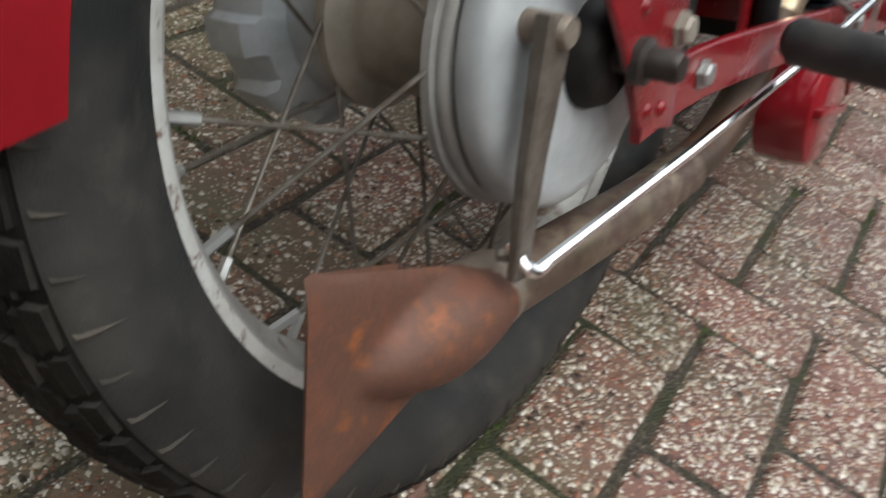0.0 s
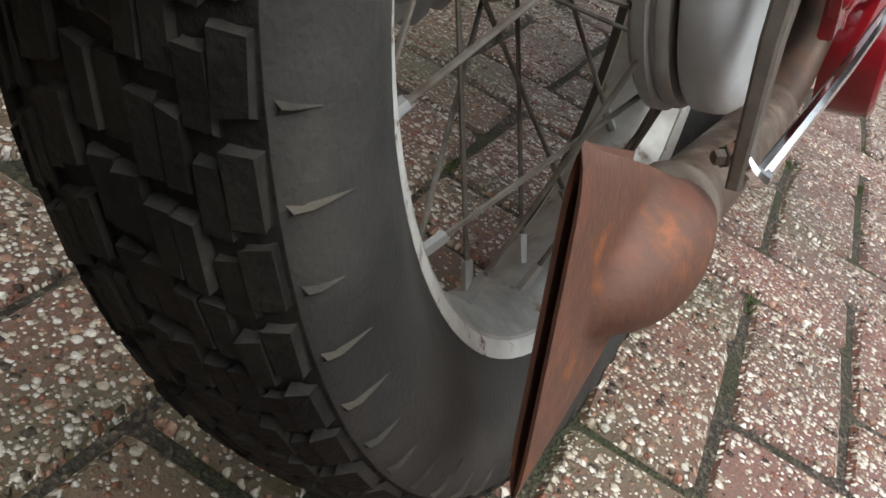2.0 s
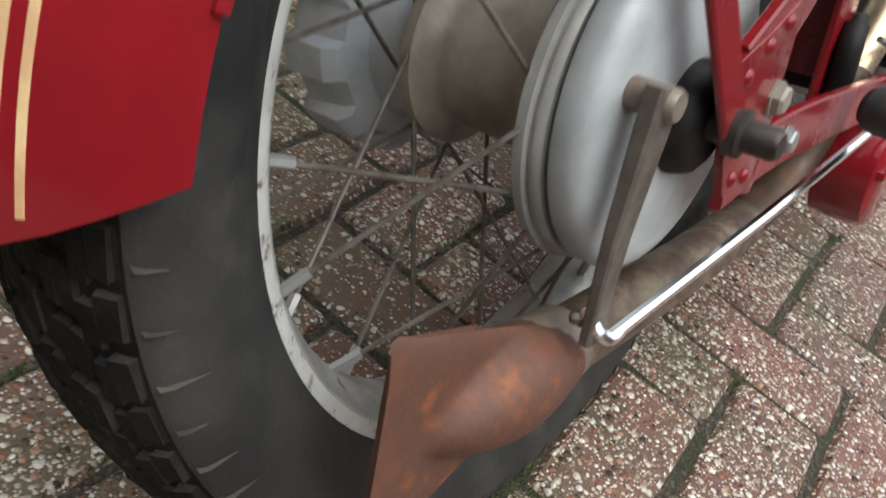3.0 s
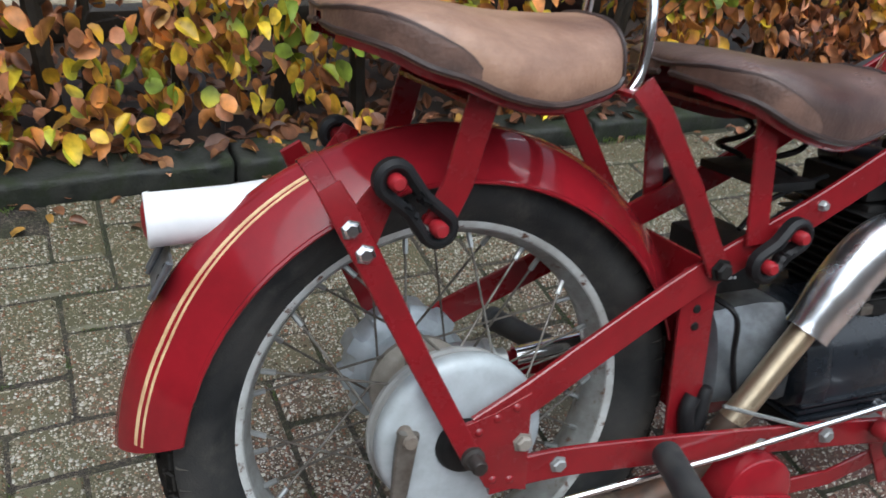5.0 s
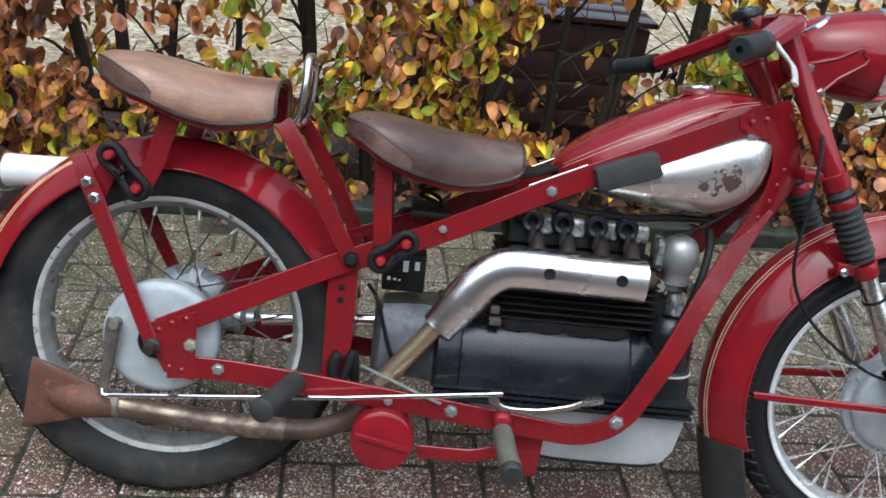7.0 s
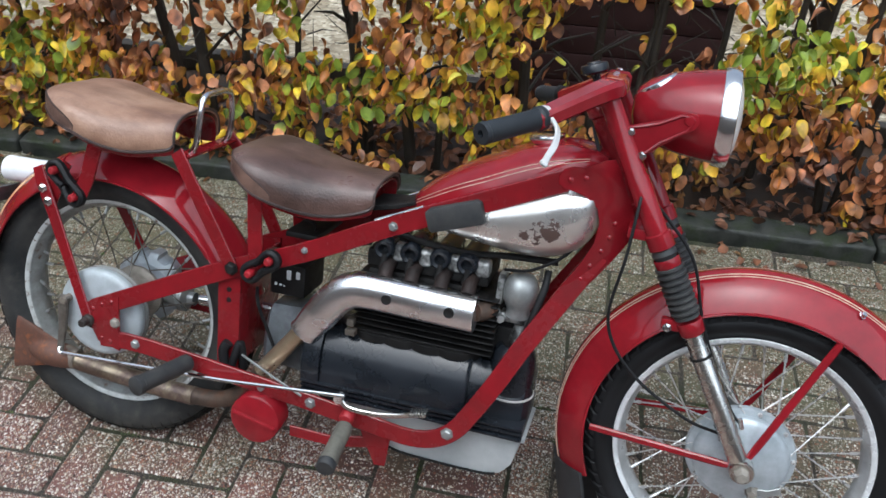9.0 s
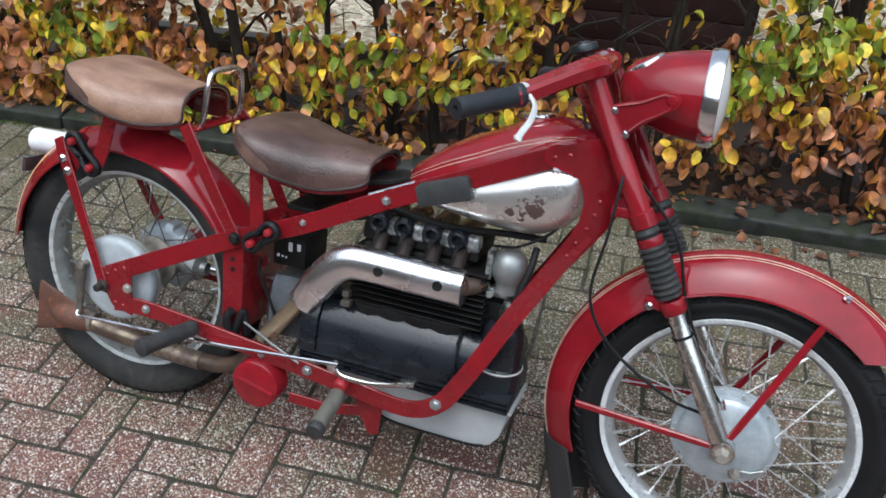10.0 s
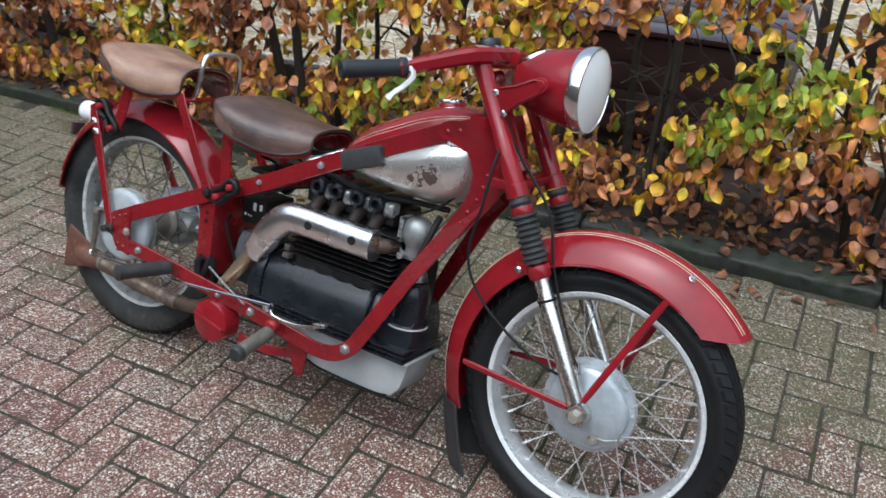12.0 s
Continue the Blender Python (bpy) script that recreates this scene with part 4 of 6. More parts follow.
# handlebar
bar = nm()
for s in (-1, 1):
    far = V(-0.018, 0, -0.028) if s > 0 else V(0, 0, 0)
    pts = spline([V(1.05, s * 0.02, 0.990), V(1.050, s * 0.09, 0.989) + far * 0.3, V(1.035, s * 0.130, 0.984) + far * 0.5, V(0.995, s * 0.185, 0.964) + far * 0.8, V(0.945, s * 0.252, 0.938) + far], 6)
    sweep(bar, pts, slab(0.033, 0.044, 0.007), (0, 0, 1), [1.05 - 0.30 * max(0, i / (len(pts) - 1) - 0.3) for i in range(len(pts))])
bar = part("handlebar", bar, RED, bike, "red pressed steel handlebar")
for s in (-1, 1):
    bm = nm()
    far = V(-0.018, 0, -0.028) if s > 0 else V(0, 0, 0)
    p0, p1 = V(0.953, s * 0.240, 0.942) + far, V(0.878, s * 0.352, 0.9225) + far
    if s > 0:
        p0 = p0.lerp(p1, 0.2)
    ax = p1 - p0
    L = ax.length
    lathe(bm, [(0, 0), (0.021, 0), (0.021, 0.010), (0.0175, 0.014)] + [(0.0175 + 0.0006 * (k % 2), 0.014 + (L - 0.024) * k / 24) for k in range(25)] + [(0.019, L - 0.008), (0.0175, L), (0.006, L + 0.0005), (0.005, L - 0.008), (0, L - 0.008)], p0, ax, 20)
    part("grip", bm, GRIP, bar, "black rubber handlebar grip")
    bm = nm()
    lathe(bm, [(0.0, -0.012), (0.019, -0.012), (0.0205, -0.008), (0.0205, 0.006), (0.0, 0.006)], p0, ax, 18)
    pts = spline([p0 + V(0.014, 0, 0.004), p0 + V(0.030, -s * -0.012, -0.012), p0 + V(0.034, s * 0.045, -0.03), V(0.982, s * 0.312, 0.897), V(0.978, s * 0.326, 0.884)], 5)
    sweep(bm, pts, slab(0.006, 0.0125, 0.002), (0.5, 0.2, 0.8), [1.7, 1.5, 1.3, 1.1, 1.0, 0.95] + [0.9] * (len(pts) - 9) + [1.0, 1.3, 0.9])
    part("lever", bm, ALLOY if s < 0 else BLACK_DULL, bar, "bright metal handlebar lever with clamp" if s < 0 else "dull black handlebar lever with clamp")
bm = nm()
lathe(bm, [(0, 0.036), (0.012, 0.036), (0.014, 0.033), (0.024, 0.032), (0.0265, 0.028), (0.0265, 0.018), (0.022, 0.014), (0.008, 0.013), (0.008, 0)], V(1.012, 0, 0.985), V(-0.35, 0, 0.94), 24)
part("damper_knob", bm, BLACK, bar, "black steering damper knob")
for y in (-0.045, -0.02, 0.045):
    hexbolt("bar_bolt", V(1.047, y, 1.006), 0.006, 0.003, CHROME, bar, (0, 0, 1))

# headlamp
LA = V(0.998, 0, 0.03).normalized()
LC = V(1.251, 0, 0.953)
lamp = nm()
prof = [(0, -0.167), (0.022, -0.165), (0.040, -0.157), (0.055, -0.139), (0.067, -0.110), (0.077, -0.070), (0.0835, -0.032), (0.0860, 0.0)]
lathe(lamp, prof, LC, LA, 48)
lamp = part("headlamp", lamp, RED, bike, "bullet shaped red headlamp with chrome rim")
bm = nm()
lathe(bm, [(0.0850, -0.013), (0.0880, -0.0125), (0.0900, -0.008), (0.0910, 0.001), (0.0905, 0.010), (0.0885, 0.0155), (0.0860, 0.0165), (0.0845, 0.014), (0.0855, 0.0)], LC, LA, 56, closed=True)
part("lamp_rim", bm, CHROME, lamp, "chrome headlamp rim")
bm = nm()
lathe(bm, [(0, 0.030), (0.03, 0.0285), (0.06, 0.0235), (0.0858, 0.0145), (0.0858, 0.0125), (0.06, 0.021), (0.03, 0.026), (0, 0.0275)], LC, LA, 48)
part("lens", bm, GLASS, lamp, "lamp glass with a white reflection painted in")
bm = nm()
lathe(bm, [(0.0858, 0.0115), (0.070, -0.02), (0.045, -0.05), (0.015, -0.062), (0, -0.062)], LC, LA, 40)
part("reflector", bm, REFLECTOR, lamp, "silvered reflector bowl")
bm = nm()
SN = V(-0.58, 0, 0.815)
lathe(bm, [(0, 0.006), (0.033, 0.006), (0.037, 0.009), (0.041, 0.007), (0.042, -0.004), (0.041, -0.034), (0, -0.034)], V(1.1235, 0, 0.9925), SN, 36)
speedo = part("speedometer", bm, CHROME, lamp, "round chrome-rimmed speedometer")
bm = nm()
lathe(bm, [(0, 0.0075), (0.032, 0.007)], V(1.1235, 0, 0.9925), SN, 32)
part("dial", bm, LABEL, speedo, "pale instrument dial")
# control cables
for pts in ([(1.135, -0.090, 0.839), (1.133, -0.125, 0.788), (1.128, -0.135, 0.697), (1.118, -0.14, 0.57), (1.175, -0.13, 0.475), (1.29, -0.11, 0.395), (1.365, -0.085, 0.365)],
            [(1.10, -0.05, 0.87), (1.15, -0.055, 0.80), (1.245, -0.060, 0.699), (1.285, -0.070, 0.590), (1.324, -0.075, 0.505), (1.374, -0.085, 0.420), (1.397, -0.088, 0.397)],
            [(1.02, 0.0, 0.90), (1.06, -0.065, 0.80), (1.03, -0.075, 0.68), (0.96, -0.08, 0.62), (0.90, -0.06, 0.60)]):
    bm = nm()
    tube(bm, spline(pts, 8), 0.0032, 8)
    part("control_cable", bm, RUBBER_NEW, bike, "black control cable")
bm = nm()
tube(bm, [(1.365, -0.083, 0.37), (1.372, -0.083, 0.352)], 0.006, 8)
tube(bm, [(1.394, -0.088, 0.407), (1.401, -0.087, 0.387)], 0.005, 8)
part("cable_stop", bm, CHROME, front)
SHIFT = front_shift

# frame of flat steel: two rails a side, riveted at plates
UP = [(0.015, -0.131, 0.352), (0.08, -0.129, 0.384), (0.17, -0.119, 0.427), (0.32, -0.105, 0.497), (0.49, -0.100, 0.5685), (0.64, -0.099, 0.6445), (0.73, -0.103, 0.689), (0.86, -0.112, 0.750), (0.96, -0.112, 0.797), (0.995, -0.111, 0.8125)]
LOW = [(0.03, -0.131, 0.283), (0.1, -0.131, 0.288), (0.186, -0.131, 0.2835), (0.36, -0.132, 0.267), (0.53, -0.133, 0.249), (0.7, -0.1342, 0.229), (0.765, -0.1351, 0.224), (0.815, -0.1357, 0.235), (0.855, -0.1362, 0.265), (0.885, -0.1356, 0.313), (0.923, -0.130, 0.384), (0.963, -0.114, 0.466), (1.004, -0.093, 0.540), (1.046, -0.074, 0.615), (1.076, -0.062, 0.668)]
frame_part = None
for s in (1, -1):
    for name, pts, h in (("upper_rail", UP, 0.041), ("lower_rail", LOW, 0.039)):
        bm = nm()
        sweep(bm, spline([(x, y * s, z) for x, y, z in pts], 5), slab(0.008, h, 0.0015), (0, 1, 0))
        ob = part(name, bm, RED_OLD, bike, "worn red flat steel frame rail")
        frame_part = frame_part or ob
    bm = nm()
    prism(bm, [(-0.004, 0.330), (-0.004, 0.364), (0.035, 0.374), (0.078, 0.392), (0.079, 0.262), (0.026, 0.276), (0.01, 0.305), (0.012, 0.33)], s * -0.1295, s * -0.1355, 0.001)
    ob = part("axle_plate", bm, RED_OLD, bike, "riveted red axle plate")
    for x, z in ((0.014, 0.352), (0.036, 0.366), (0.060, 0.376), (0.034, 0.285), (0.056, 0.281), (0.012, 0.318)):
        bm = nm()
        lathe(bm, [(0, 0.003), (0.004, 0.002), (0.0055, 0)], (x, s * -0.1355, z), (0, -s, 0), 12)
        part("rivet", bm, RED_OLD, ob)
    hexbolt("bolt", V(0.070, s * -0.1355, 0.329), 0.010, 0.007, HUB_TAN, ob, (0, -s, 0))
    hexbolt("bolt", V(0.120, s * -0.1355, 0.289), 0.009, 0.006, ALU, ob, (0, -s, 0))
    for x, y, z, r in ((0.540, 0.137, 0.249, 0.010), (0.842, 0.1405, 0.256, 0.011), (0.492, 0.104, 0.574, 0.006), (0.675, 0.105, 0.661, 0.008)):
        hexbolt("frame_bolt", V(x, -y * s, z), r, 0.007, ALU, frame_part, (0, -s, 0))
    # head gussets
    bm = nm()
    def inward(x, z, s=s):
        return s * (-0.119 + max(0, x - 1.02) * 0.50 + max(0, 0.78 - z) * 0.18)
    def inward2(x, z, s=s):
        return inward(x, z) + s * 0.005
    prism(bm, [(0.983, 0.806), (0.981, 0.822), (0.990, 0.836), (1.004, 0.842), (1.025, 0.842), (1.058, 0.858), (1.076, 0.862), (1.092, 0.835), (1.108, 0.800), (1.124, 0.765), (1.137, 0.735), (1.130, 0.715),
               (1.121, 0.692), (1.102, 0.66), (1.074, 0.618), (1.049, 0.580), (1.013, 0.598), (1.043, 0.647), (1.064, 0.695), (1.068, 0.737), (1.060, 0.768), (1.039, 0.789), (1.011, 0.798), (0.995, 0.799)], inward, inward2, 0.0015)
    ob = part("head_gusset", bm, RED, bike, "red pressed steel head gusset")
    for x, z in ((1.004, 0.817), (1.03, 0.824), (1.088, 0.709), (1.078, 0.679), (1.094, 0.738), (1.062, 0.647), (1.049, 0.618)):
        bm = nm()
        lathe(bm, [(0, 0.003), (0.004, 0.002), (0.0055, 0)], (x, inward(x, z), z), (0, -s, 0), 12)
        part("rivet", bm, RED, ob)
    # bright wear strip and knee pad on the upper rail
    bm = nm()
    sweep(bm, [(0.635, s * -0.099, 0.6665), (0.68, s * -0.1, 0.688), (0.732, s * -0.103, 0.713)], slab(0.011, 0.004), (0, 1, 0))
    part("rail_strip", bm, CHROME, frame_part, "polished bare steel strip on the rail")
    bm = nm()
    prism(bm, [(0.741, 0.708), (0.748, 0.716), (0.838, 0.750), (0.847, 0.747), (0.860, 0.713), (0.855, 0.705), (0.760, 0.671), (0.752, 0.675)], s * -0.104, s * -0.133, 0.006)
    part("knee_pad", bm, RUBBER_GREY, bike, "black rubber knee pad")

# cross plate before the rear wheel
bm = nm()
box(bm, (0.346, 0, 0.39), (0.006, 0.19, 0.23), 0.002)
for s in (-1, 1):
    prism(bm, [(0.297, 0.505), (0.349, 0.515), (0.349, 0.262), (0.300, 0.262)], s * 0.099, s * 0.0935, 0.001)
plate = part("cross_plate", bm, RED_OLD, bike, "red channel plate before the rear wheel")
for z in (0.426, 0.45, 0.31):
    bm = nm()
    lathe(bm, [(0, 0.002), (0.005, 0.0015), (0.006, 0)], (0.323, -0.099, z), (0, -1, 0), 12)
    part("rivet", bm, BLACK_DULL, plate)

# rear mudguard stays, pillion stays and rubber bands
for s in (-1, 1):
    bm = nm()
    sweep(bm, [(-0.146, s * 0.094, 0.64), (-0.131, s * 0.102, 0.611), (-0.103, s * 0.108, 0.552), (-0.05, s * 0.122, 0.436), (0.005, s * 0.139, 0.322)], slab(0.006, 0.027), (0, 1, 0), [1, 1.15, 1.1, 0.95, 0.9])
    stay = part("rear_stay", bm, RED_OLD, rear_guard, "red flat steel mudguard stay")
    for x, y, z in ((-0.126, -0.106, 0.5965), (-0.112, -0.109, 0.570)):
        hexbolt("bolt", V(x, s * -y, z), 0.009, 0.006, CHROME, stay, (0, s, 0))
    bm = nm()
    prism(bm, [(-0.133, 0.60), (-0.08, 0.665), (-0.062, 0.655), (-0.1, 0.565)], s * 0.097, s * 0.092, 0.001)
    part("band_bracket", bm, RED_OLD, stay)
    bm = nm()
    sweep(bm, [(0.335, s * 0.113, 0.505), (0.278, s * 0.118, 0.61), (0.225, s * 0.116, 0.70), (0.200, s * 0.108, 0.733)], slab(0.006, 0.03), (0, 1, 0))
    part("pillion_stay", bm, RED_OLD, bike, "red flat steel pillion stay")
    bm = nm()
    sweep(bm, [(-0.035, s * 0.108, 0.592), (-0.012, s * 0.11, 0.64), (0.012, s * 0.11, 0.725)], slab(0.006, 0.034), (0, 1, 0))
    part("pillion_link", bm, RED_OLD, bike, "red flat steel seat link")
    bm = nm()
    sweep(bm, [(0.388, s * 0.112, 0.535), (0.383, s * 0.112, 0.60), (0.378, s * 0.11, 0.70)], slab(0.006, 0.032), (0, 1, 0))
    part("saddle_post", bm, RED_OLD, bike, "red flat steel saddle post")
    hexbolt("clamp_bolt", V(0.336, s * 0.116, 0.507), 0.012, 0.010, BLACK_DULL, bike, (0, s, 0), "dark stay clamp bolt")
    for a, b, yy in ((V(-0.084, 0, 0.648), V(-0.0375, 0, 0.595), 0.115), (V(0.388, 0, 0.5135), V(0.430, 0, 0.548), 0.131)):
        bm = nm()
        d = (b - a).normalized()
        q = V(-d.z, 0, d.x)
        path = []
        for end, turn in ((a, 0.5), (b, -0.5)):
            for k in range(9):
                u = math.pi * (k / 8 + turn)
                path.append(end + (d * math.cos(u) + q * math.sin(u)) * 0.0165)
            mid, side = a.lerp(b, 0.5), -1 if turn > 0 else 1
            path += [mid - d * side * 0.010 + q * side * 0.0105, mid + q * side * 0.0095, mid + d * side * 0.010 + q * side * 0.0105]
        sweep(bm, [p + V(0, s * yy, 0) for p in path], slab(0.021, 0.0135, 0.005), (0, 1, 0), around=True)
        band = part("rubber_band", bm, RUBBER_NEW, bike, "black rubber suspension band round red knobs")
        for p in (a, b):
            bm = nm()
            lathe(bm, [(0, 0.020), (0.006, 0.019), (0.0088, 0.015), (0.0088, 0.0), (0.006, 0.0), (0.006, -0.03), (0, -0.03)], p + V(0, s * yy, 0), (0, s, 0), 16)
            part("knob", bm, RED_DOT, band, "red painted knob")
for x, z in ((0.205, 0.722), (0.01, 0.722), (0.378, 0.692)):
    bm = nm()
    box(bm, (x, 0, z), (0.034, 0.215, 0.006), 0.002)
    part("seat_bridge", bm, RED_OLD, bike, "red cross strap under a seat")
bm = nm()
tube(bm, spline([(0.202, -0.072, 0.712), (0.222, -0.072, 0.745), (0.229, -0.070, 0.80), (0.230, -0.060, 0.836), (0.229, -0.035, 0.846), (0.228, 0.0, 0.847), (0.228, 0.035, 0.846), (0.229, 0.060, 0.836), (0.228, 0.070, 0.80), (0.222, 0.072, 0.745), (0.205, 0.072, 0.715)], 6), 0.0068, 12)
part("grab_handle", bm, CHROME, bike, "bare steel grab handle behind the saddle")


# saddles of shaped leather
def saddle(name, rows, material, label):
    """A flat-topped hide with a short skirt: boxy and rimmed at the rear, an open arch in front. rows: x, top height, edge height, half width."""
    n = 29
    loops = []
    fine = spline([V(x, t, w) for x, t, e, w in rows], 4)
    low = spline([V(x, e, 0) for x, t, e, w in rows], 4)
    for i, (q, e) in enumerate(zip(fine, low)):
        row = []
        back = max(0.0, 1 - i / (0.62 * len(fine)))
        for k in range(n):
            u = math.pi * k / (n - 1)
            cy, sy = math.cos(u), math.sin(u)
            y = -q.z * abs(cy) ** (0.78 - 0.40 * back) * (1 if cy > 0 else -1)
            skirt = max(0.0, 1 - abs(sy) / 0.55)
            y *= 1 - 0.075 * back * skirt
            z = e.y + (q.y - e.y) * abs(sy) ** (0.60 - 0.30 * back)
            z += 0.0018 * noise.noise(V(q.x * 22, y * 26, 3.1)) + 0.004 * back * skirt * noise.noise(V(q.x * 30, 5.0 * (1 if cy > 0 else -1), 1.7))
            row.append(V(q.x, y, z))
        loops.append(row)
    inner = [[V(p.x, p.y * 0.965, p.z - 0.006) for p in row] for row in loops]
    bm = nm()
    rings(bm, [a + b[::-1] for a, b in zip(loops, inner)])
    ob = part(name, bm, material, bike, label, 60)
    bm = nm()
    for side in (0, -1):
        tube(bm, [row[side] + V(0, 0, -0.001) for row in loops], 0.0036, 6)
    tube(bm, loops[-1], 0.0030, 6)
    part("edge_roll", bm, LEATHER_EDGE, ob, "dark rolled leather edge")
    # the rim seam round the rear, sinking into the skirt on both sides
    bm = nm()
    reach = int(len(loops) * 0.50)

    def seam_at(i, far, part_way=1.0):
        g = max(0.6, 6 - 5.4 * (i / reach) ** 1.4) * part_way
        row = loops[i][::-1] if far else loops[i]
        return row[int(g)].lerp(row[int(g) + 1], g - int(g))

    seam = [seam_at(i, False) for i in range(reach, -1, -1)] + [seam_at(i, True) for i in range(reach + 1)]
    tube(bm, seam, 0.0028, 6, [0.5 + 0.5 * min(1, 4 * min(k, len(seam) - 1 - k) / len(seam)) for k in range(len(seam))])
    part("rim_seam", bm, LEATHER_EDGE, ob, "dark stitched seam round the rear rim")
    # the skirt below that seam, stained and with its shade put into the colour
    for far in (False, True):
        bm = nm()
        strips = []
        for i in range(1, reach + 1):
            edge = [seam_at(i, far, q / 5) for q in range(6)]
            strips.append([V(p.x - 0.0006, p.y * 1.010, p.z) for p in edge] + [V(p.x, p.y * 0.985, p.z) for p in edge[::-1]])
        rings(bm, strips)
        part("rear_skirt", bm, LEATHER_SHADED, ob, "stained leather skirt with its shade painted in")
    pan = [[V(p.x, p.y * 0.93, p.z - 0.011) for p in row] for row in loops[5:-2]]
    pan2 = [[V(p.x, p.y * 0.91, p.z - 0.014) for p in row] for row in loops[5:-2]]
    bm = nm()
    rings(bm, [a + b[::-1] for a, b in zip(pan, pan2)])
    part("seat_pan", bm, RED_OLD, ob, "dark red painted steel pan")
    return ob


saddle("pillion_seat", [(-0.131, 0.809, 0.794, 0.012), (-0.129, 0.814, 0.792, 0.052), (-0.119, 0.819, 0.789, 0.090), (-0.100, 0.823, 0.783, 0.123), (-0.068, 0.824, 0.769, 0.147), (-0.03, 0.820, 0.755, 0.156), (0.01, 0.812, 0.740, 0.153), (0.05, 0.806, 0.727, 0.142), (0.09, 0.802, 0.721, 0.130), (0.134, 0.801, 0.724, 0.114), (0.172, 0.801, 0.731, 0.099), (0.184, 0.801, 0.740, 0.094)], LEATHER, "sun-bleached tan leather pillion seat")
saddle("saddle", [(0.304, 0.744, 0.733, 0.012), (0.306, 0.750, 0.731, 0.056), (0.315, 0.755, 0.728, 0.094), (0.332, 0.759, 0.719, 0.124), (0.362, 0.761, 0.702, 0.147), (0.405, 0.756, 0.682, 0.151), (0.45, 0.748, 0.668, 0.140), (0.50, 0.741, 0.659, 0.123), (0.55, 0.737, 0.660, 0.107), (0.592, 0.734, 0.671, 0.095), (0.615, 0.732, 0.680, 0.088), (0.624, 0.731, 0.690, 0.085)], LEATHER_DARK, "dark brown worn leather saddle")
bm = nm()
sweep(bm, [(0.60, 0, 0.672), (0.66, 0, 0.683), (0.71, 0, 0.70)], slab(0.11, 0.012), (0, 1, 0), [1, 0.8, 0.6])
part("saddle_nose_plate", bm, BLACK_DULL, bike, "dark steel saddle nose plate")
bm = nm()
for y in (-0.05, 0.05):
    tube(bm, [V(0.47 + 0.022 * math.cos(u / 3), y + 0.022 * math.sin(u / 3), 0.60 + 0.0028 * u) for u in range(0, 24)], 0.004, 6)
box(bm, (0.47, 0, 0.592), (0.07, 0.15, 0.012), 0.003)
part("saddle_spring", bm, BLACK_DULL, bike, "dark coil springs under the saddle")


# tank: red upper shell over a nickelled belly
def rail_z(x):
    return 0.6445 + 0.4715 * (x - 0.64)


bm = nm()
loops = []
for q in spline([V(0.688, 0.704, 0.020), V(0.705, 0.727, 0.055), V(0.74, 0.757, 0.083), (0.79, 0.790, 0.099), (0.85, 0.819, 0.106), (0.91, 0.848, 0.107), (0.965, 0.864, 0.105), (1.01, 0.866, 0.094), (1.045, 0.860, 0.070), (1.06, 0.853, 0.045)], 4):
    row = []
    zb = min(rail_z(q.x) + 0.004, q.y - 0.004)
    for k in range(25):
        u = math.pi * k / 24
        cy, sy = math.cos(u), math.sin(u)
        row.append(V(q.x, -q.z * abs(cy) ** 0.62 * (1 if cy > 0 else -1), zb + (q.y - zb) * abs(sy) ** 0.85))
    loops.append(row)
rings(bm, loops)
tank = part("fuel_tank", bm, RED, bike, "red fuel tank with cream pinstripes and worn nickel belly", 50)
for k0 in (3.5, 4.5):
    for s in (1, -1):
        bm = nm()
        lp = []
        for row in loops[3:-6]:
            def on(f, row=row):
                i = int(f)
                return row[i].lerp(row[i + 1], f - i)
            a, b = (on(k0), on(k0 + 0.17))
            o = V(0, -0.0006, 0.0006)
            quad = [a + o, b + o, b - o, a - o]
            lp.append([V(p.x, p.y * s, p.z) for p in quad])
        rings(bm, lp)
        part("pinstripe", bm, IVORY, tank, "ivory pinstripe")
bm = nm()
loops = []
for q in spline([V(0.700, 0.666, 0.030), V(0.725, 0.662, 0.070), V(0.77, 0.655, 0.099), V(0.84, 0.645, 0.118), V(0.91, 0.637, 0.127), V(0.97, 0.637, 0.130), V(1.015, 0.652, 0.124), V(1.045, 0.676, 0.110), V(1.062, 0.705, 0.085), V(1.068, 0.73, 0.055)], 4):
    row = []
    zt = min(rail_z(q.x), 0.812) + 0.002
    zm = zt - 0.38 * (zt - q.y)
    for k in range(33):
        u = 2 * math.pi * k / 33
        cy, sy = math.cos(u), math.sin(u)
        zz = (zt - zm) if sy > 0 else (zm - q.y)
        row.append(V(q.x, q.z * abs(cy) ** 0.75 * (1 if cy > 0 else -1), zm + zz * abs(sy) ** 0.8 * (1 if sy > 0 else -1)))
    loops.append(row)
rings(bm, loops)
part("tank_belly", bm, NICKEL, tank, "nickelled tank belly with flaked dark patches", 60)
bm = nm()
lathe(bm, [(0, 0.010), (0.030, 0.0095), (0.035, 0.008), (0.036, 0.005), (0.036, 0.0), (0.030, -0.008), (0, -0.008)], V(0.937, 0, 0.863), V(-0.15, 0, 0.99), 32)
part("filler_cap", bm, CHROME, tank, "chrome filler cap")

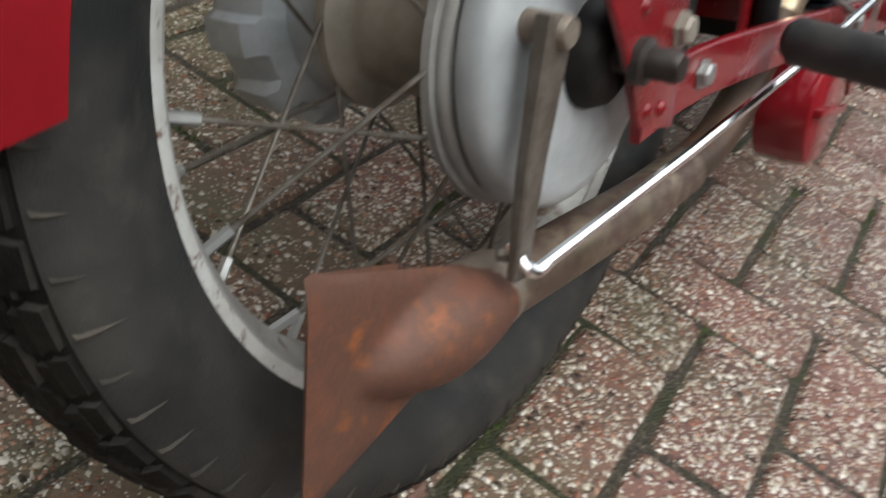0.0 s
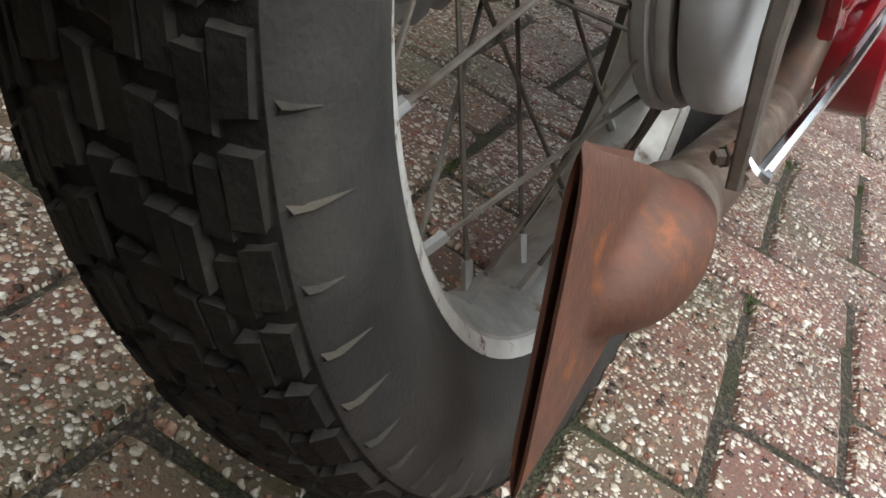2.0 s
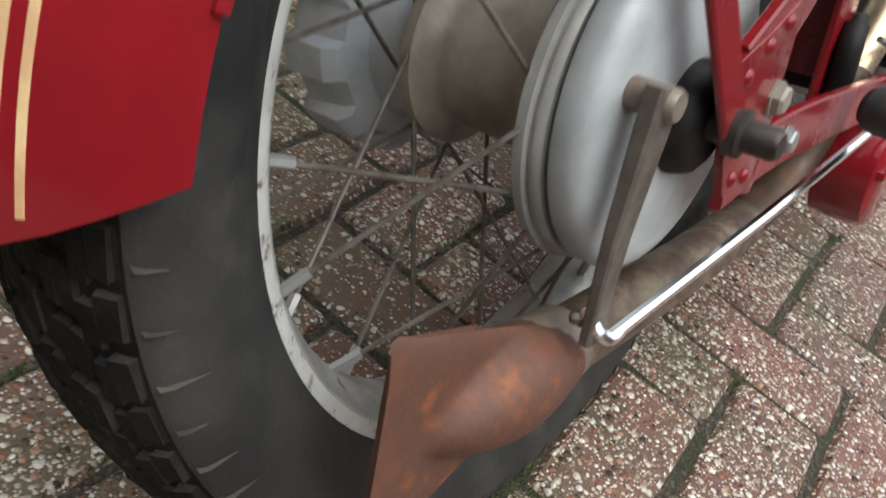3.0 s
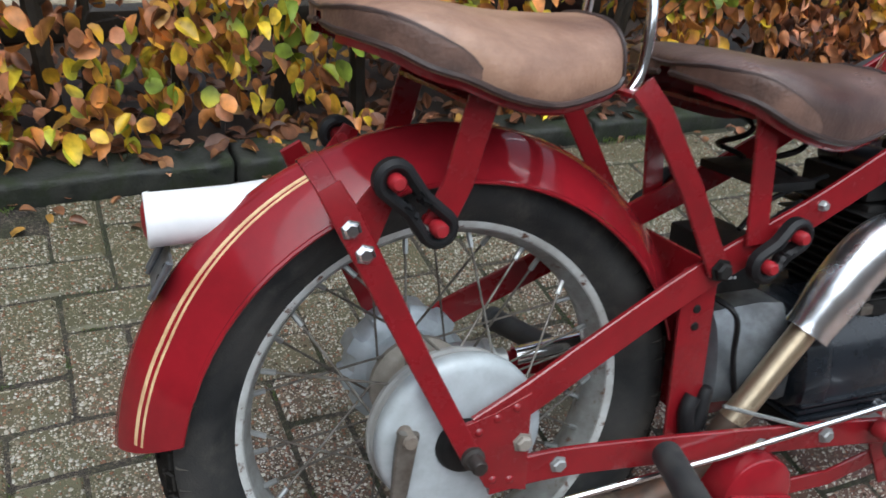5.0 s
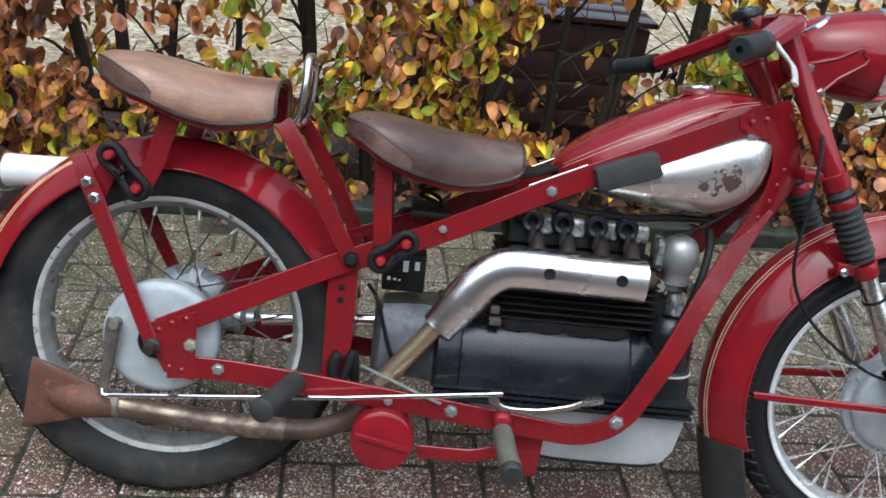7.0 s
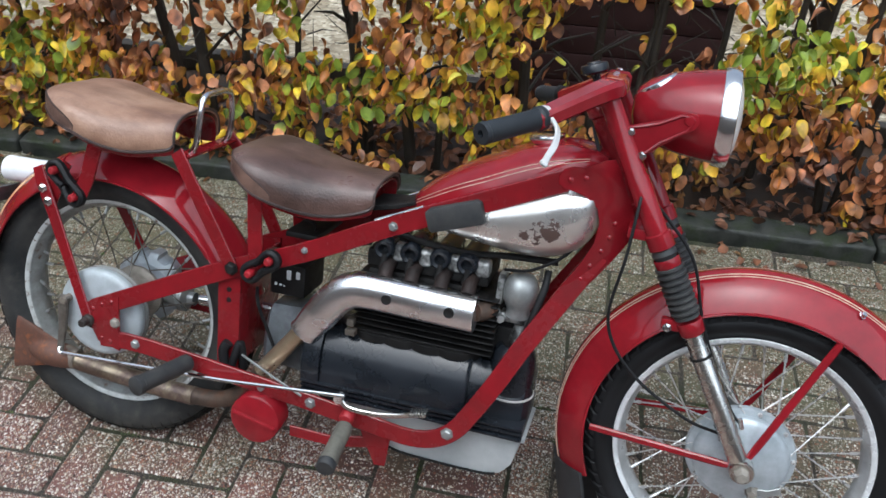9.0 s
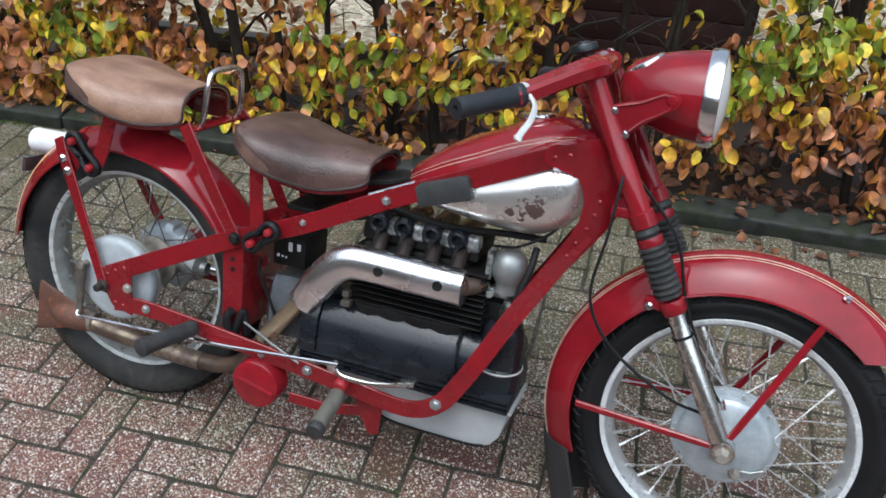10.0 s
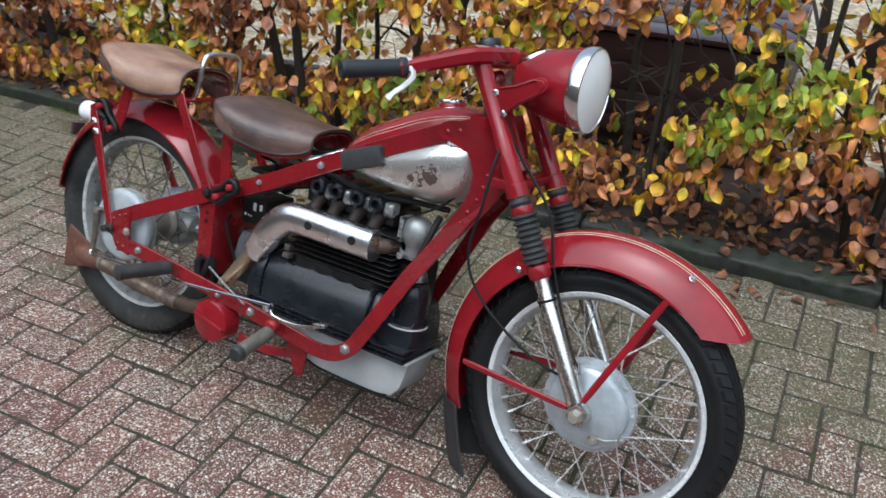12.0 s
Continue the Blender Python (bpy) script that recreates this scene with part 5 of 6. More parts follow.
# engine
eng = nm()
sec = [(-0.100, 0.280), (-0.114, 0.290), (-0.117, 0.318), (-0.110, 0.360), (-0.094, 0.392), (-0.070, 0.412), (0.070, 0.412), (0.094, 0.392), (0.110, 0.360), (0.117, 0.318), (0.114, 0.290), (0.100, 0.280)]
rings(eng, [[V(x, y * f, 0.28 + (z - 0.28) * f) for y, z in sec] for x, f in ((0.545, 0.97), (0.549, 1.0), (0.858, 1.0), (0.864, 0.96))])
eng = part("crankcase", eng, BLACK, bike, "black enamelled crankcase")
bm = nm()
rings(bm, [[V(x, y * f, 0.275 + (z - 0.275) * f * 1.02) for y, z in sec] for x, f in ((0.500, 0.93), (0.506, 1.03), (0.538, 1.06), (0.546, 1.04))])
part("bell_housing", bm, BLACK, eng, "black flywheel housing")
for z, w, h in ((0.288, 0.124, 0.006), (0.276, 0.119, 0.008), (0.264, 0.122, 0.007)):
    bm = nm()
    box(bm, (0.748, -0.030, z), (0.485, 2 * w * 0.97 - 0.06, h), 0.0025)
    part("flange", bm, BLACK, eng)
bm = nm()
rings(bm, [[V(x, y * f * (1 if y < 0 else 0.5), 0.27 + (z - 0.27) * g) for y, z in sec] for x, f, g in ((0.864, 0.86, 0.92), (0.95, 0.82, 0.88), (0.980, 0.74, 0.8), (0.990, 0.60, 0.66))])
part("timing_cover", bm, BLACK, eng, "black timing cover")
bm = nm()
box(bm, (0.735, 0, 0.48), (0.235, 0.13, 0.145), 0.01)
part("cylinder_block", bm, BLACK_DULL, eng, "dull black cylinder block")
for k in range(10):
    bm = nm()
    box(bm, (0.752, 0, 0.420 + 0.0133 * k), (0.298, 0.178, 0.0035), 0.0014, segments=1)
    part("cooling_fin", bm, BLACK_DULL, eng)
bm = nm()
box(bm, (0.742, 0, 0.574), (0.258, 0.125, 0.036), 0.006)
head = part("cylinder_head", bm, BLACK_DULL, eng, "oily black cylinder head")
for x in (0.652, 0.708, 0.770, 0.826):
    bm = nm()
    lathe(bm, [(0, -0.062), (0.010, -0.062), (0.011, -0.082), (0.017, -0.084), (0.021, -0.080), (0.023, -0.060), (0.023, 0.05), (0.018, 0.06), (0, 0.06)], (x, 0, 0.602), n=24)
    part("rocker_cup", bm, BLACK, head, "black rocker cup")
    bm = nm()
    box(bm, (x + 0.030, -0.054, 0.594), (0.030, 0.036, 0.036), 0.010, segments=3)
    part("rocker_post", bm, OILY_ALLOY, head, "oily grey rocker post")
    bm = nm()
    lathe(bm, [(0, 0.418), (0.050, 0.418), (0.056, 0.414), (0.056, 0.398), (0, 0.398)], (x - 0.004, -0.038, 0), (0, 0, 1), 28)
    part("cylinder_base", bm, BLACK_DULL, eng)
    bm = nm()
    tube(bm, [(x, -0.085, 0.562), (x + 0.004, -0.078, 0.592)], 0.007, 10)
    part("valve_spring", bm, BLACK_DULL, head)
    bm = nm()
    tube(bm, spline([(x + 0.012, -0.055, 0.572), (x + 0.012, -0.082, 0.566), (x + 0.012, -0.098, 0.548)], 4), 0.015, 12)
    part("exhaust_port", bm, SOOTY, head, "sooty brown exhaust port")
bm = nm()
tube(bm, spline([(0.64, -0.05, 0.635), (0.74, -0.065, 0.626), (0.83, -0.06, 0.622), (0.91, -0.05, 0.628), (1.0, -0.04, 0.63)], 6), 0.007, 8)
part("oil_pipe", bm, BLACK_DULL, eng, "black pipe over the cylinder head")
bm = nm()
lathe(bm, [(0, 0.600), (0.012, 0.5985), (0.023, 0.593), (0.031, 0.584), (0.0355, 0.571), (0.0365, 0.558), (0.0345, 0.544), (0.028, 0.531), (0.024, 0.524), (0.024, 0.506), (0, 0.506)], (0.937, -0.052, 0), (0, 0, 1), 32)
dyn = part("distributor", bm, ALU, eng, "dull silver domed distributor")
bm = nm()
lathe(bm, [(0, 0.432), (0.022, 0.432), (0.026, 0.440), (0.030, 0.443), (0.037, 0.438), (0.044, 0.424), (0.047, 0.405), (0.047, 0.343), (0.050, 0.340), (0.050, 0.325), (0, 0.325)], (0.943, -0.047, 0), (0, 0, 1), 32)
dynamo = part("dynamo", bm, BLACK, eng, "black upright dynamo with an open mouth")
bm = nm()
lathe(bm, [(0.047, 0.339), (0.0525, 0.338), (0.0525, 0.3345), (0.047, 0.3335)], (0.943, -0.047, 0), (0, 0, 1), 32, closed=True)
part("joint_ring", bm, ALLOY, dynamo, "bright joint ring")
bm = nm()
box(bm, (0.905, 0.015, 0.415), (0.07, 0.12, 0.12), 0.012)
part("timing_tower", bm, BLACK_DULL, eng, "black casting behind the dynamo")
bm = nm()
lathe(bm, [(0, 0.486), (0.013, 0.485), (0.015, 0.475), (0.022, 0.460), (0.024, 0.445), (0.018, 0.440), (0, 0.440)], (0.946, -0.036, 0), (0, 0, 1), 20)
part("dynamo_neck", bm, OILY_ALLOY, dynamo, "bright metal neck above the dynamo")
bm = nm()
box(bm, (0.940, -0.046, 0.501), (0.074, 0.030, 0.020), 0.005, segments=3)
lathe(bm, [(0, -0.072), (0.008, -0.072), (0.009, -0.068), (0.009, -0.04), (0, -0.04)], (0.906, 0, 0.499), n=12)
lathe(bm, [(0, -0.070), (0.009, -0.070), (0.011, -0.066), (0.011, -0.04), (0, -0.04)], (0.966, 0, 0.500), n=12)
tube(bm, [(0.902, -0.058, 0.506), (0.896, -0.06, 0.520)], 0.004, 8)
part("carburettor", bm, OILY_ALLOY, eng, "oily bright carburettor body")
bm = nm()
tube(bm, spline([(0.985, -0.05, 0.612), (0.984, -0.072, 0.580), (0.972, -0.088, 0.525), (0.958, -0.088, 0.470), (0.950, -0.080, 0.435)], 6), 0.0075, 10)
part("fuel_hose", bm, RUBBER_NEW, eng, "black rubber hose beside the carburettor")
bm = nm()
box(bm, (0.897, -0.045, 0.560), (0.014, 0.050, 0.062), 0.005)
part("bracket", bm, OILY_ALLOY, eng, "grey metal bracket")
bm = nm()
box(bm, (0.602, -0.096, 0.436), (0.016, 0.018, 0.016), 0.003)
box(bm, (0.604, -0.098, 0.415), (0.022, 0.020, 0.014), 0.003)
part("oil_union", bm, WORN_STEEL, eng, "worn oil union beside the crankcase")
bm = nm()
tube(bm, spline([(0.860, -0.098, 0.515), (0.876, -0.08, 0.515), (0.880, -0.05, 0.515)], 5), 0.019, 14)
part("manifold_stub", bm, PIPE_DARK, eng, "brown burnt manifold stub")
# sump with a curved front
bm = nm()
sump = [(0.575, 0.262), (0.985, 0.262), (0.988, 0.24), (0.975, 0.185), (0.955, 0.160), (0.92, 0.149), (0.74, 0.150), (0.70, 0.158), (0.66, 0.20), (0.58, 0.212)]
prism(bm, sump, -0.088, 0.030, 0.006)
sumpp = part("sump", bm, SUMP, eng, "cast aluminium sump")
bm = nm()
box(bm, (0.785, -0.032, 0.258), (0.425, 0.150, 0.007), 0.002)
part("sump_flange", bm, SUMP, sumpp)
bm = nm()
tube(bm, spline([(0.70, -0.089, 0.162), (0.75, -0.09, 0.153), (0.9, -0.09, 0.152), (0.945, -0.09, 0.158)], 4), 0.003, 6)
part("sump_seam", bm, BLACK_DULL, sumpp)
# gearbox and shaft drive
bm = nm()
rings(bm, [[V(x, y * f, 0.27 + (z - 0.27) * g) for y, z in sec] for x, f, g in ((0.385, 0.40, 0.80), (0.40, 0.56, 1.0), (0.47, 0.66, 1.05), (0.503, 0.80, 1.05))])
part("gearbox", bm, GEARBOX, eng, "dull grey gearbox housing")
bm = nm()
tube(bm, [V(0.39, 0.075, 0.345), V(0.16, 0.075, 0.326)], 0.014, 16)
part("drive_shaft", bm, CHROME, bike, "bright steel drive shaft")
bm = nm()
lathe(bm, [(0, 0), (0.022, 0), (0.034, 0.01), (0.034, 0.022), (0.016, 0.03), (0.016, 0.045)], V(0.10, 0.075, 0.322), V(1, 0, 0.05), 24)
tube(bm, [V(0.115, 0.078, 0.323), V(0.03, 0.085, 0.326)], 0.03, 18)
part("shaft_coupling", bm, ALU, bike, "grey steel shaft coupling")

# exhaust
bm = nm()
path = spline([(0.862, -0.107, 0.520), (0.75, -0.107, 0.521), (0.64, -0.107, 0.522), (0.600, -0.108, 0.515), (0.566, -0.108, 0.488), (0.533, -0.107, 0.443), (0.503, -0.105, 0.400)], 6)
oval = [(0.0325 * abs(math.cos(u)) ** 0.8 * math.copysign(1, math.cos(u)), 0.0375 * abs(math.sin(u)) ** 0.9 * math.copysign(1, math.sin(u))) for u in [2 * math.pi * k / 28 for k in range(28)]]
sweep(bm, [p + V(0, 0, -0.005) for p in path], oval, (0, 1, 0), [1.02] + [1.0] * (len(path) - 8) + [0.97, 0.95, 0.93, 0.91, 0.89, 0.87, 0.89])
man = part("exhaust_manifold", bm, POLISHED, bike, "polished chrome exhaust manifold cover")
for x in (0.685, 0.814):
    bm = nm()
    lathe(bm, [(0, 0.0015), (0.0075, 0.0015), (0.0095, 0.0025), (0.0105, 0.0015), (0.0105, -0.01), (0, -0.01)], (x, -0.1405, 0.5195), (0, -1, 0), 16)
    part("cover_screw", bm, BLACK_DULL, man, "dark sunken screw")
bm = nm()
tube(bm, spline([(0.512, -0.105, 0.413), (0.47, -0.102, 0.358), (0.43, -0.10, 0.305), (0.405, -0.097, 0.272)], 6), 0.0185, 18)
part("downpipe", bm, GOLDEN, bike, "straw-coloured heat-stained downpipe")
bm = nm()
path = spline([(0.408, -0.097, 0.276), (0.385, -0.094, 0.238), (0.35, -0.09, 0.198), (0.30, -0.088, 0.172), (0.23, -0.088, 0.165)], 6)
tube(bm, path, 0.0195, 18)
part("pipe_bend", bm, PIPE_DARK, bike, "rusty brown exhaust bend")
bm = nm()
path = spline([(0.24, -0.088, 0.165), (0.15, -0.089, 0.167), (0.06, -0.09, 0.174), (-0.04, -0.09, 0.182), (-0.08, -0.092, 0.190)], 6)
tube(bm, path, 0.0215, 20)
part("tailpipe", bm, BRASSY, bike, "brown heat-stained tailpipe")
bm = nm()
loops = []
TIP = V(-0.189, 0, 0.191)
for k in range(21):
    f = k / 20
    x = -0.070 - 0.158 * f
    zc = 0.190 + 0.006 * f
    top = 0.0235 + (0.070 - 0.0235) * max(0.0, (f - 0.12) / 0.88) ** 0.9
    low = 0.0235 + (0.066 - 0.0235) * max(0.0, (f - 0.2) / 0.8) ** 0.9
    s = min(1.0, (x + 0.070) / (TIP.x + 0.070))
    rb = 0.0235 * (1 + 0.32 * math.sin(math.pi * min(1, s * 1.05))) * max(0.0, 1 - s ** 3.6) ** 0.5
    row = []
    m = 25
    for side in (1, -1):
        for j in range(m):
            g = -1 + 2 * j / (m - 1)
            g = g if side > 0 else -g
            dz = g * (top if g > 0 else low)
            bulge = math.sqrt(max(0.0, rb * rb - (dz + 0.002) ** 2))
            edge = 0.0036 * (1 - abs(g) ** 8) + 0.0007
            row.append(V(x + 0.0085 * g * f + (0.007 * f ** 6 if side < 0 else 0), -0.093 - side * max(edge, bulge), zc + dz))
    loops.append(row)
n = len(loops[0])
vs = [[bm.verts.new(p) for p in row] for row in loops]
inner = [bm.verts.new(V(p.x + 0.001, -0.093 + (p.y + 0.093) * 0.6, 0.196 + (p.z - 0.196) * 0.985)) for p in loops[-1]]
deep = [bm.verts.new(V(p.x + 0.06, -0.093 + (p.y + 0.093) * 0.5, 0.196 + (p.z - 0.196) * 0.7)) for p in loops[-1]]
for a, b in list(zip(vs, vs[1:])) + [(vs[-1], inner), (inner, deep)]:
    for j in range(n):
        bm.faces.new((a[j], a[(j + 1) % n], b[(j + 1) % n], b[j]))
bm.faces.new(deep)
fish = part("fishtail", bm, RUST, bike, "brown rusty fishtail silencer end", 50)
bm = nm()
lathe(bm, [(0.0225, 0.0), (0.0245, 0.002), (0.0250, 0.018), (0.0262, 0.034), (0.0240, 0.040)], V(-0.060, -0.0915, 0.1885), V(-1, 0, 0.06), 24)
part("cone_root", bm, TAN_STEEL, fish, "grey-brown burnt collar of the fishtail")

# brake rod, pedal, footrests and small fittings
bm = nm()
tube(bm, [(-0.080, -0.130, 0.220), (0.1, -0.142, 0.238), (0.35, -0.155, 0.264), (0.625, -0.166, 0.301)], 0.0042, 8)
tube(bm, spline([(-0.084, -0.116, 0.236), (-0.085, -0.124, 0.227), (-0.079, -0.131, 0.2205), (-0.066, -0.1305, 0.2207)], 5), 0.0042, 8)
part("brake_rod", bm, CHROME, bike, "thin bright brake rod")
hexbolt("rod_bolt", V(-0.086, -0.115, 0.229), 0.0040, 0.005, WORN_STEEL, bike, (-0.7, 0.7, 0), "rusty rod bolt")
bm = nm()
tube(bm, [(0.37, -0.12, 0.315), (0.45, -0.135, 0.288), (0.52, -0.14, 0.262)], 0.003, 6)
part("clutch_rod", bm, ALU, bike, "thin steel clutch rod")
bm = nm()
sweep(bm, spline([(0.611, -0.156, 0.292), (0.630, -0.158, 0.272), (0.691, -0.158, 0.271), (0.747, -0.160, 0.284), (0.771, -0.164, 0.297)], 5), slab(0.006, 0.011, 0.002), (0, 1, 0))
pedal = part("brake_pedal", bm, STEEL, bike, "bright metal brake pedal")
bm = nm()
box(bm, (0.785, -0.170, 0.303), (0.036, 0.026, 0.005), 0.002, Matrix.Rotation(radians(-14), 4, "Y"))
part("pedal_pad", bm, STEEL, pedal, "ribbed bright pedal pad")
for k in range(6):
    bm = nm()
    box(bm, (0.770 + 0.006 * k, -0.170, 0.305 + 0.0015 * k), (0.003, 0.025, 0.003), 0.0008, Matrix.Rotation(radians(-14), 4, "Y"), 1)
    part("rib", bm, STEEL, pedal)
bm = nm()
lathe(bm, [(0, 0), (0.010, 0), (0.010, 0.02), (0, 0.02)], (0.611, -0.168, 0.290), (0, 1, 0), 12)
part("pivot", bm, CHROME, pedal)


def footrest(p0, p1, r, mat, label, tip=None):
    bm = nm()
    ax = V(*p1) - V(*p0)
    L = ax.length
    lathe(bm, [(0, 0), (r * 0.75, 0), (r * 0.95, 0.006)] + [(r * (1 + 0.03 * (k % 2)), 0.006 + (L - 0.022) * k / 16) for k in range(17)] + [(r * 1.12, L - 0.014), (r * 1.12, L - 0.003), (r * 0.9, L), (0, L)], p0, ax, 22)
    return part("footrest", bm, mat, bike, label)


footrest((0.262, -0.150, 0.287), (0.222, -0.293, 0.285), 0.0185, RUBBER_GREY, "black rubber pillion footrest")
footrest((0.262, 0.150, 0.287), (0.222, 0.293, 0.285), 0.0185, RUBBER_GREY, "black rubber pillion footrest")
peg_mat = surface("perished_rubber", (0.13, 0.125, 0.10), (0.08, 0.075, 0.062), 30, (0.6, 0.8), 0, 0.3, 250)
for s in (-1, 1):
    fr = footrest((0.632, s * 0.165, 0.234), (0.638, s * 0.275, 0.212), 0.0175, peg_mat, "perished grey rubber footrest")
    bm = nm()
    lathe(bm, [(0, 0.026), (0.012, 0.025), (0.016, 0.02), (0.016, 0.0), (0, 0)], (0.631, s * 0.145, 0.250), (0, s, -0.1), 18)
    part("footrest_boss", bm, RED_DOT, fr, "faded red footrest boss")
    bm = nm()
    lathe(bm, [(0, 0), (0.016, 0), (0.0195, 0.004), (0.0195, 0.018), (0.017, 0.021), (0, 0.021)], (0.638, s * 0.272, 0.2125), (0.05, s, -0.2), 20)
    part("end_cap", bm, RUBBER_GREY, fr)
bm = nm()
lathe(bm, [(0, 0.032), (0.050, 0.032), (0.056, 0.028), (0.058, 0.020), (0.058, -0.02), (0, -0.02)], (0.421, -0.125, 0.187), (0, -1, 0), 40)
cap = part("oil_cap", bm, RED, bike, "round red painted cap with a raised bar")
bm = nm()
box(bm, (0.421, -0.1585, 0.187), (0.104, 0.010, 0.009), 0.003, Matrix.Rotation(radians(12), 4, "Y"))
part("cap_bar", bm, RED, cap)
hexbolt("bolt", V(0.4255, -0.1375, 0.258), 0.007, 0.006, ALU, frame_part)
for s in (-1, 1):
    bm = nm()
    sweep(bm, [(0.488, s * 0.112, 0.155), (0.587, s * 0.113, 0.155), (0.681, s * 0.113, 0.178)], slab(0.006, 0.026), (0, 1, 0))
    prism(bm, [(0.651, 0.202), (0.719, 0.214), (0.712, 0.129), (0.688, 0.127)], s * 0.120, s * 0.115, 0.001)
    part("stand_bracket", bm, RED_OLD, bike, "red flat steel bracket under the frame")
bm = nm()
box(bm, (0.56, 0.0, 0.225), (0.05, 0.15, 0.03), 0.005)
box(bm, (0.66, -0.06, 0.225), (0.05, 0.05, 0.045), 0.006)
part("crossmember", bm, BLACK_DULL, bike, "dark steel crossmember")

# battery with its white marks
bm = nm()
box(bm, (0.432, 0.012, 0.474), (0.080, 0.11, 0.072), 0.005)
batt = part("battery", bm, BLACK_DULL, bike, "black battery box with white labels")
for x, z, w, h in ((0.4345, 0.487, 0.010, 0.021), (0.4555, 0.489, 0.009, 0.016), (0.405, 0.462, 0.006, 0.007), (0.416, 0.461, 0.006, 0.004), (0.4245, 0.460, 0.004, 0.004)):
    bm = nm()
    box(bm, (x, -0.0435, z), (w, 0.002, h), 0.0005, segments=1)
    part("label", bm, LABEL, batt, "white label")
bm = nm()
tube(bm, spline([(0.36, -0.09, 0.27), (0.355, -0.1, 0.33), (0.345, -0.105, 0.30), (0.335, -0.105, 0.26)], 6), 0.009, 10)
tube(bm, spline([(0.33, -0.107, 0.33), (0.32, -0.11, 0.31), (0.325, -0.11, 0.27)], 6), 0.011, 10)
part("hose", bm, RUBBER_NEW, bike, "black rubber hose")
bm = nm()
for pts in ([(0.36, -0.07, 0.50), (0.40, -0.09, 0.53), (0.45, -0.06, 0.54), (0.52, -0.04, 0.56)], [(0.37, -0.06, 0.45), (0.39, -0.095, 0.43), (0.41, -0.08, 0.36), (0.43, -0.07, 0.30)], [(0.44, -0.02, 0.52), (0.5, 0.0, 0.55), (0.6, 0, 0.58)]):
    tube(bm, spline(pts, 6), 0.004, 6)
part("wiring", bm, RUBBER_NEW, bike, "black wiring behind the battery")

# tail lamp and the plate holder under it
bm = nm()
lathe(bm, [(0, 0.004), (0.026, 0.004), (0.0275, 0.0), (0.0300, 0.001), (0.0308, 0.005), (0.0298, 0.009), (0.0298, 0.09), (0.033, 0.14), (0, 0.14)], V(-0.318, 0.02, 0.584), V(0.985, 0.0, 0.03), 32)
tail = part("tail_lamp", bm, WHITE, bike, "white cylindrical tail lamp")
bm = nm()
lathe(bm, [(0, -0.004), (0.014, -0.003), (0.024, 0.001), (0.026, 0.0045)], V(-0.318, 0.02, 0.584), V(0.985, 0.0, 0.03), 24)
part("tail_lens", bm, RED_DOT, tail, "dark red lamp lens")
p0, p1, rise = V(-0.3178, -0.0283, 0.5120), V(-0.3147, 0.0852, 0.5046), V(0.0206, -0.0152, 0.0424)
out = (p1 - p0).cross(rise).normalized() * 0.0015
bm = nm()
rings(bm, [[p + out, p - out, p - out + rise, p + out + rise] for p in (p0, p0.lerp(p1, 0.45), p0.lerp(p1, 0.7), p1)])
holder = part("plate_holder", bm, GEARBOX, bike, "weathered grey sheet metal plate holder")
for p in (p0, p0.lerp(p1, 0.82), p1):
    bm = nm()
    q = p - out * 2.5
    tube(bm, [q, q + rise * 0.5, q + rise], 0.003, 8)
    part("folded_edge", bm, GEARBOX, holder)
for f in (0.42, 0.75):
    hexbolt("bolt", p0.lerp(p1, 0.22) + rise * f, 0.004, 0.003, BLACK_DULL, holder, -out if out.z < 0 else out)


# ---- the ground ----
def flat(name, poly, z, material, label, category):
    bm = nm()
    bm.faces.new([bm.verts.new((x, y, z)) for x, y in poly])
    ob = part(name, bm, material)
    return tagged(ob, label, category, kind="structure")


KA = radians(5.6)


def kerb_xy(u, v):
    """A point u metres along the kerb and v metres behind its front face."""
    return V(u * math.cos(KA) - v * math.sin(KA), 1.12 + u * math.sin(KA) + v * math.cos(KA), 0)


ground = flat("ground", [(-60, -60), (60, -60), (60, 60), (-60, 60)], -0.03, SOIL, "dark wet earth strewn with rotting leaves", "ground")
bm = nm()
bm.faces.new([bm.verts.new(kerb_xy(u, v) + V(0, 0, 0.012)) for u, v in ((-12, 0.92), (14, 0.92), (14, 30), (-12, 30))])
gravel = tagged(part("gravel_path", bm, GRAVEL), "pale yellowish gravel behind the hedge", "gravel", kind="structure")
bm = nm()
bm.faces.new([bm.verts.new(kerb_xy(u, v) + V(0, 0, -0.0055)) for u, v in ((-6, -6), (7, -6), (7, 0.01), (-6, 0.01))])
pavement = tagged(part("pavement", bm, JOINT), "herringbone pavement of wet reddish exposed-aggregate bricks with mossy joints", "pavement", kind="structure")

